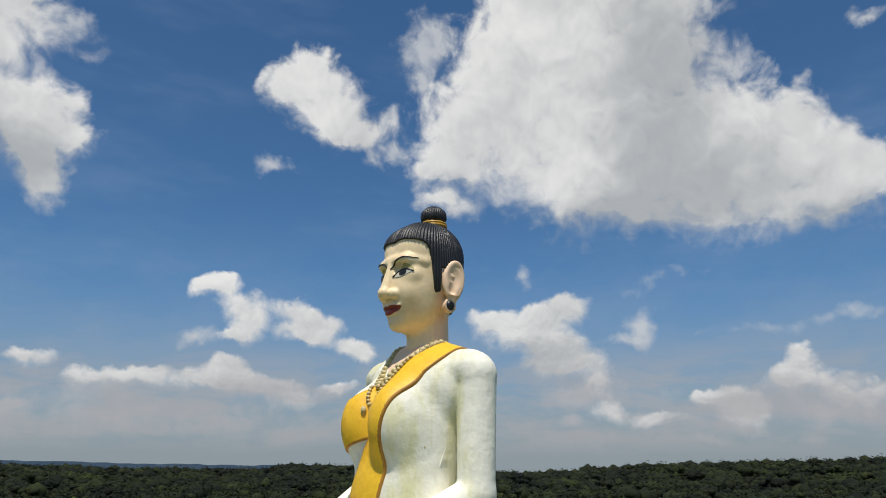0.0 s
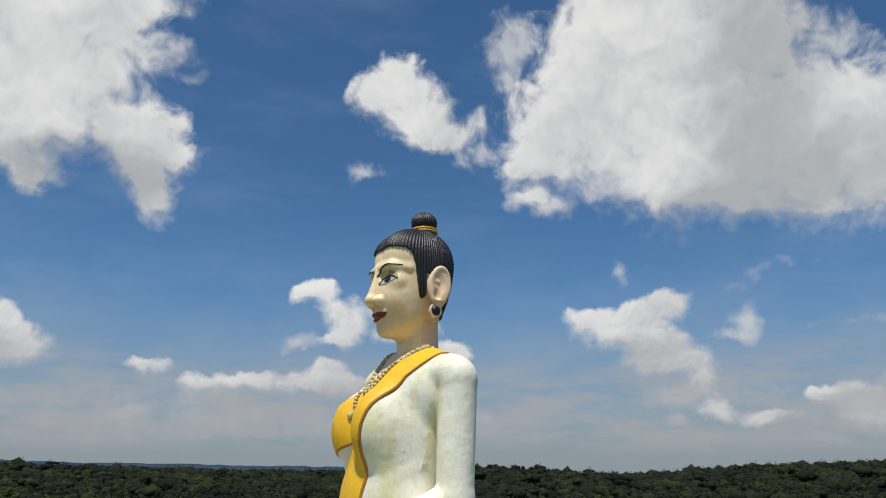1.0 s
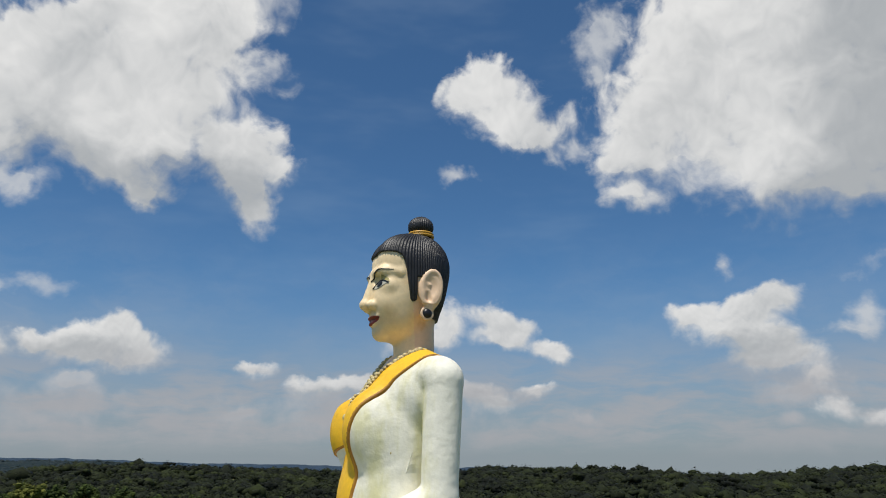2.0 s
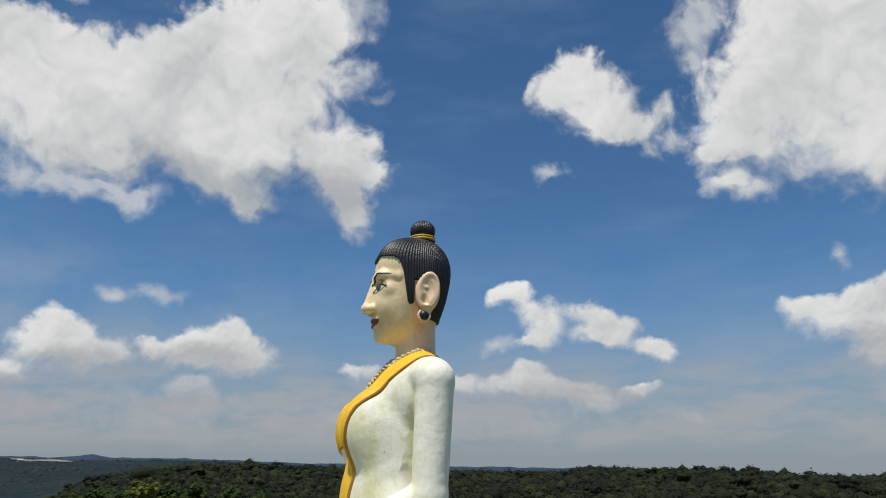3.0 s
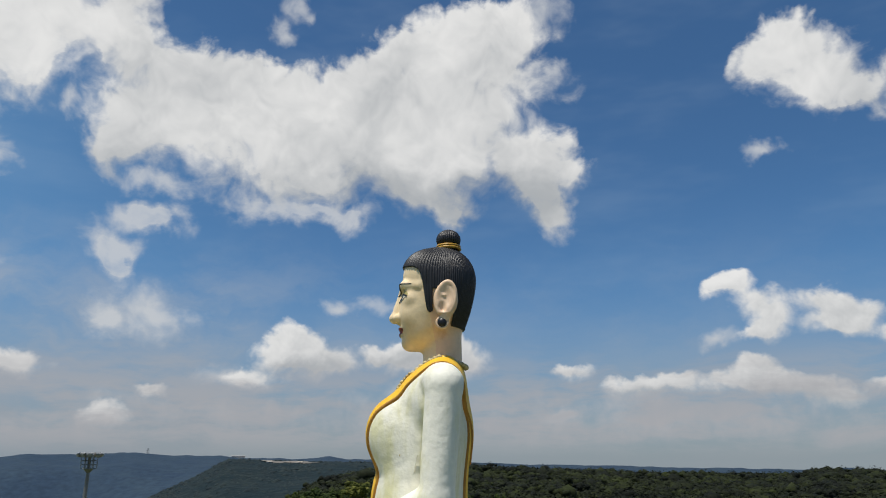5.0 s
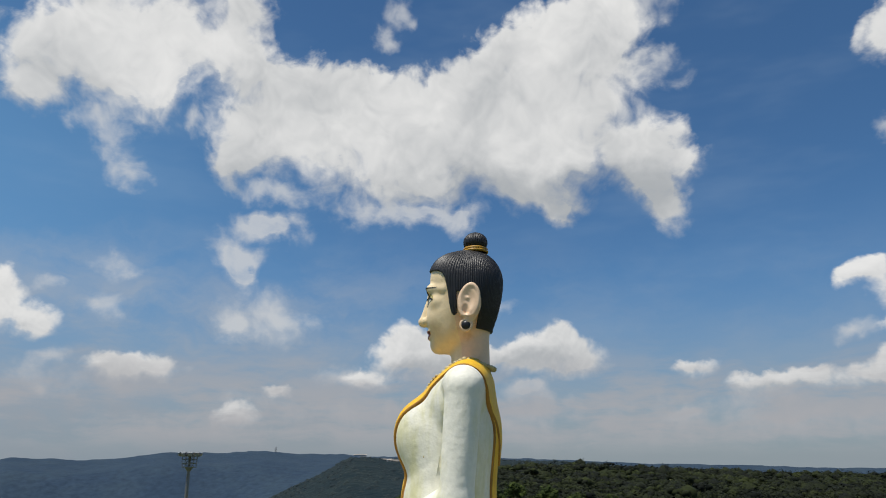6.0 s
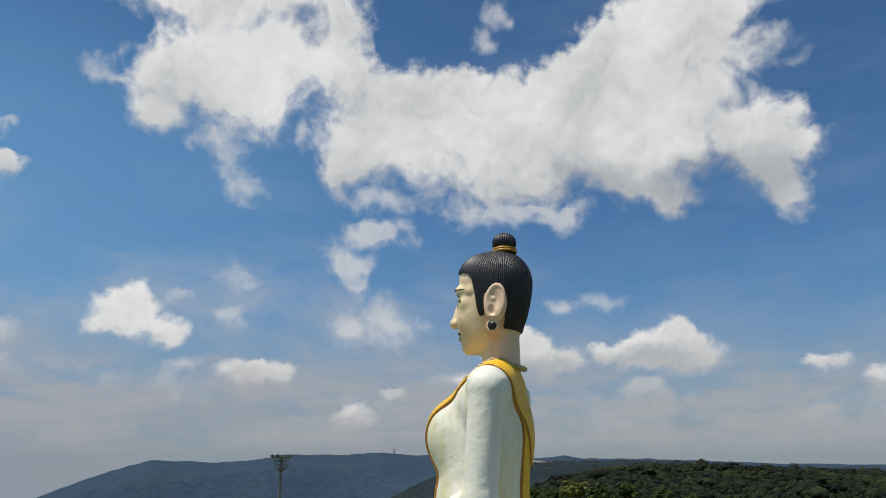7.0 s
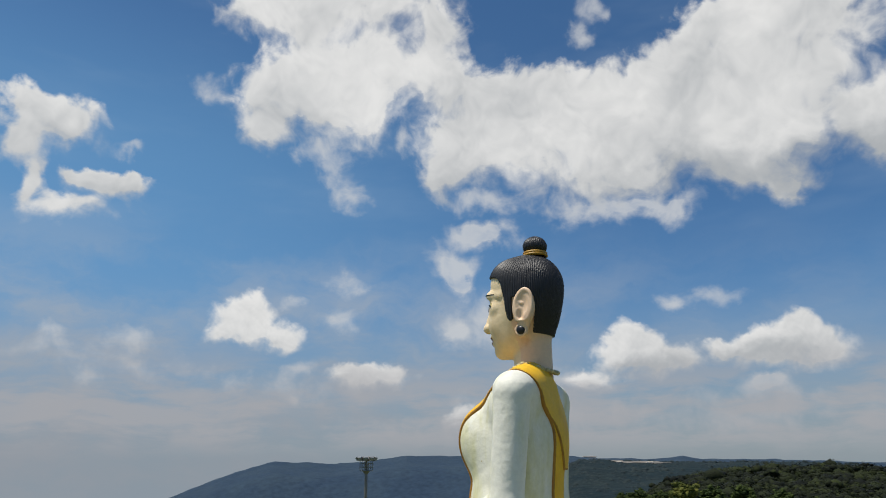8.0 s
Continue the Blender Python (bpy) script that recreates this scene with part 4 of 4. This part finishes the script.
# ---- trees at the edge of the clearing ----
def tree_parts(seed, tall, spread, leaf):
    rng = np.random.default_rng(seed)
    tree = new("tree")
    trunk = bmesh.new()
    fork = tall * 0.45
    limbs = [((0, 0, -0.5), (0.1, 0.0, fork), 0.38, 0.24)]
    tips = []
    for k in range(7):
        a = 2 * math.pi * k / 7 + rng.uniform(-0.3, 0.3)
        r = spread * rng.uniform(0.35, 0.7)
        tip = (r * math.cos(a), r * math.sin(a), tall * rng.uniform(0.62, 0.88))
        tips.append(tip)
        limbs.append(((0.1, 0, fork * rng.uniform(0.7, 1.0)), tip, 0.17, 0.05))
    for a, b, ra, rb in limbs:
        piece = rod(a, b, ra, rb, 8)
        me = bpy.data.meshes.new("limb")
        piece.to_mesh(me)
        piece.free()
        trunk.from_mesh(me)
        bpy.data.meshes.remove(me)
    part("trunk", trunk, BARK, tree)
    v1, f1 = blob(1)
    vs, fs, n = [], [], 0
    for tip in tips + [(0, 0, tall * 0.86)]:
        for _ in range(14):
            c = np.array(tip) + rng.normal(0, 1, 3) * (spread * 0.22, spread * 0.22, tall * 0.07)
            w = v1 * rng.uniform(0.5, 1.25) * (1 + rng.normal(0, 0.22, (len(v1), 1))) + c
            vs.append(w)
            fs += (f1 + n).tolist()
            n += len(v1)
            # loose leaf sprays round each clump
            for _ in range(16):
                d = rng.normal(0, 1, 3)
                d /= np.linalg.norm(d)
                p = c + d * rng.uniform(0.7, 1.6)
                e1, e2 = rng.normal(0, 0.28, 3), rng.normal(0, 0.28, 3)
                vs.append(np.array([p, p + e1, p + e2]))
                fs.append([n, n + 1, n + 2])
                n += 3
    mesh_object("crown", np.concatenate(vs).tolist(), fs, [leaf], smooth=False, parent=tree)
    return tree


def build_trees():
    rng = np.random.default_rng(11)
    spots = [(38.6, 318, -1.25, 1), (40.2, 300, -1.35, 0), (41.9, 285, -1.05, 2), (43.4, 300, -1.7, 1), (44.7, 262, -1.65, 0), (45.6, 270, -1.9, 1), (46.6, 285, -2.2, 0), (47.6, 292, -2.6, 1),
             (36.4, 330, -1.5, 0), (34.0, 318, -2.0, 1), (31.5, 325, -2.1, 0), (29.0, 310, -2.4, 1), (25.5, 322, -2.3, 0), (21.0, 318, -2.6, 1)]
    kinds = [(tree_parts(1, 15.0, 6.5, TREE_LEAVES), 15.0, "dark broad-leaved tree at the forest edge"), (tree_parts(2, 13.0, 5.5, TREE_LEAVES), 13.0, "rounded dark green tree at the forest edge"),
             (tree_parts(3, 14.0, 5.5, BRIGHT_LEAVES), 14.0, "yellow-green tree standing out from darker forest")]
    used = set()
    for b, r, top, kind in spots:
        tree, tall, label = kinds[kind]
        z = EYE + r * math.tan(radians(top)) - tall
        m = Matrix.Translation((-r * math.sin(radians(b)), r * math.cos(radians(b)), z)) @ Euler((0, 0, rng.uniform(0, 6.28))).to_matrix().to_4x4()
        if kind in used:
            copy_thing(tree, m)
        else:
            tagged(tree, label, "tree", "trees along the forest edge")
            tree.matrix_basis = m
            used.add(kind)


build_trees()


# ---- buildings far off on the ridges ----
def far_building(b, r, long, deep, tall, turn, label, name="building"):
    x, y = -r * math.sin(radians(b)), r * math.cos(radians(b))
    house = new(name)
    house.location = (x, y, ground_z(r, b) - 1.0)
    house.rotation_euler = (0, 0, radians(b + turn))
    tagged(house, label, "building", "buildings on the far ridge")
    wall = part("wall", box((long, deep, tall), Matrix.Translation((0, 0, tall / 2)), 0), WALL_FAR, house)
    bm = bmesh.new()
    h = 2.8
    base = [(-long / 2 - 1, -deep / 2 - 1, tall), (long / 2 + 1, -deep / 2 - 1, tall), (long / 2 + 1, deep / 2 + 1, tall), (-long / 2 - 1, deep / 2 + 1, tall)]
    v = [bm.verts.new(p) for p in base] + [bm.verts.new((-long / 2 - 1, 0, tall + h)), bm.verts.new((long / 2 + 1, 0, tall + h))]
    for f in ((0, 1, 5, 4), (2, 3, 4, 5), (1, 2, 5), (3, 0, 4), (3, 2, 1, 0)):
        bm.faces.new([v[k] for k in f])
    part("roof", bm, ROOF_FAR, house)
    for k in range(int(long / 8)):
        part("window", box((3.0, 0.3, 2.0), Matrix.Translation((-long / 2 + 5 + 8 * k, -deep / 2 - 0.1, tall * 0.55)), 0), BLACK, house)


def build_clearing(b0, b1, r0, r1):
    """Bare earth on the slope, with a ragged edge."""
    verts, faces, n, rows = [], [], 60, 6
    for k in range(n):
        b = b0 + (b1 - b0) * k / (n - 1)
        ease = math.sin(math.pi * k / (n - 1)) ** 0.45
        mid = (r0 + r1) / 2 + 18 * noise.noise((b * 1.7, 0.0, 5.0))
        for j in range(rows):
            r = mid + (j / (rows - 1) - 0.5) * (r1 - r0) * ease * (1.0 + 0.5 * noise.noise((b * 3.1, j, 0.0)))
            verts.append((-r * math.sin(radians(b)), r * math.cos(radians(b)), ground_z(r, b) + 1.2))
    for k in range(n - 1):
        for j in range(rows - 1):
            faces.append((k * rows + j, k * rows + j + 1, (k + 1) * rows + j + 1, (k + 1) * rows + j))
    tagged(mesh_object("clearing", verts, faces, [EARTH]), "bare tan earth cleared on the hazed wooded slope", "clearing", kind="structure")


build_clearing(47.8, 52.2, 2320, 2430)
far_building(49.4, 2330, 14, 9, 4, 4, "small pale building beside the cleared earth")
far_building(51.6, 2300, 12, 8, 4, 10, "small pale building beside the cleared earth")
far_building(54.0, 4290, 70, 16, 10, 0, "pale hotel block on the skyline of the ridge")


def build_tower():
    r, b = 4290, 60.2
    tower = new("radio_tower")
    tower.location = (-r * math.sin(radians(b)), r * math.cos(radians(b)), ground_z(r, b) - 2)
    tagged(tower, "grey steel radio tower on the distant ridge", "tower")
    for k in range(4):
        a = math.pi / 4 + k * math.pi / 2
        c, s_ = math.cos(a), math.sin(a)
        part("leg", rod((5 * c, 5 * s_, 0), (2.5 * c, 2.5 * s_, 30), 0.7, 0.5, 6), STEEL, tower)
    for z in (10, 20, 29):
        part("platform", box((9 - z * 0.12, 9 - z * 0.12, 0.8), Matrix.Translation((0, 0, z)), 0), STEEL, tower)


build_tower()
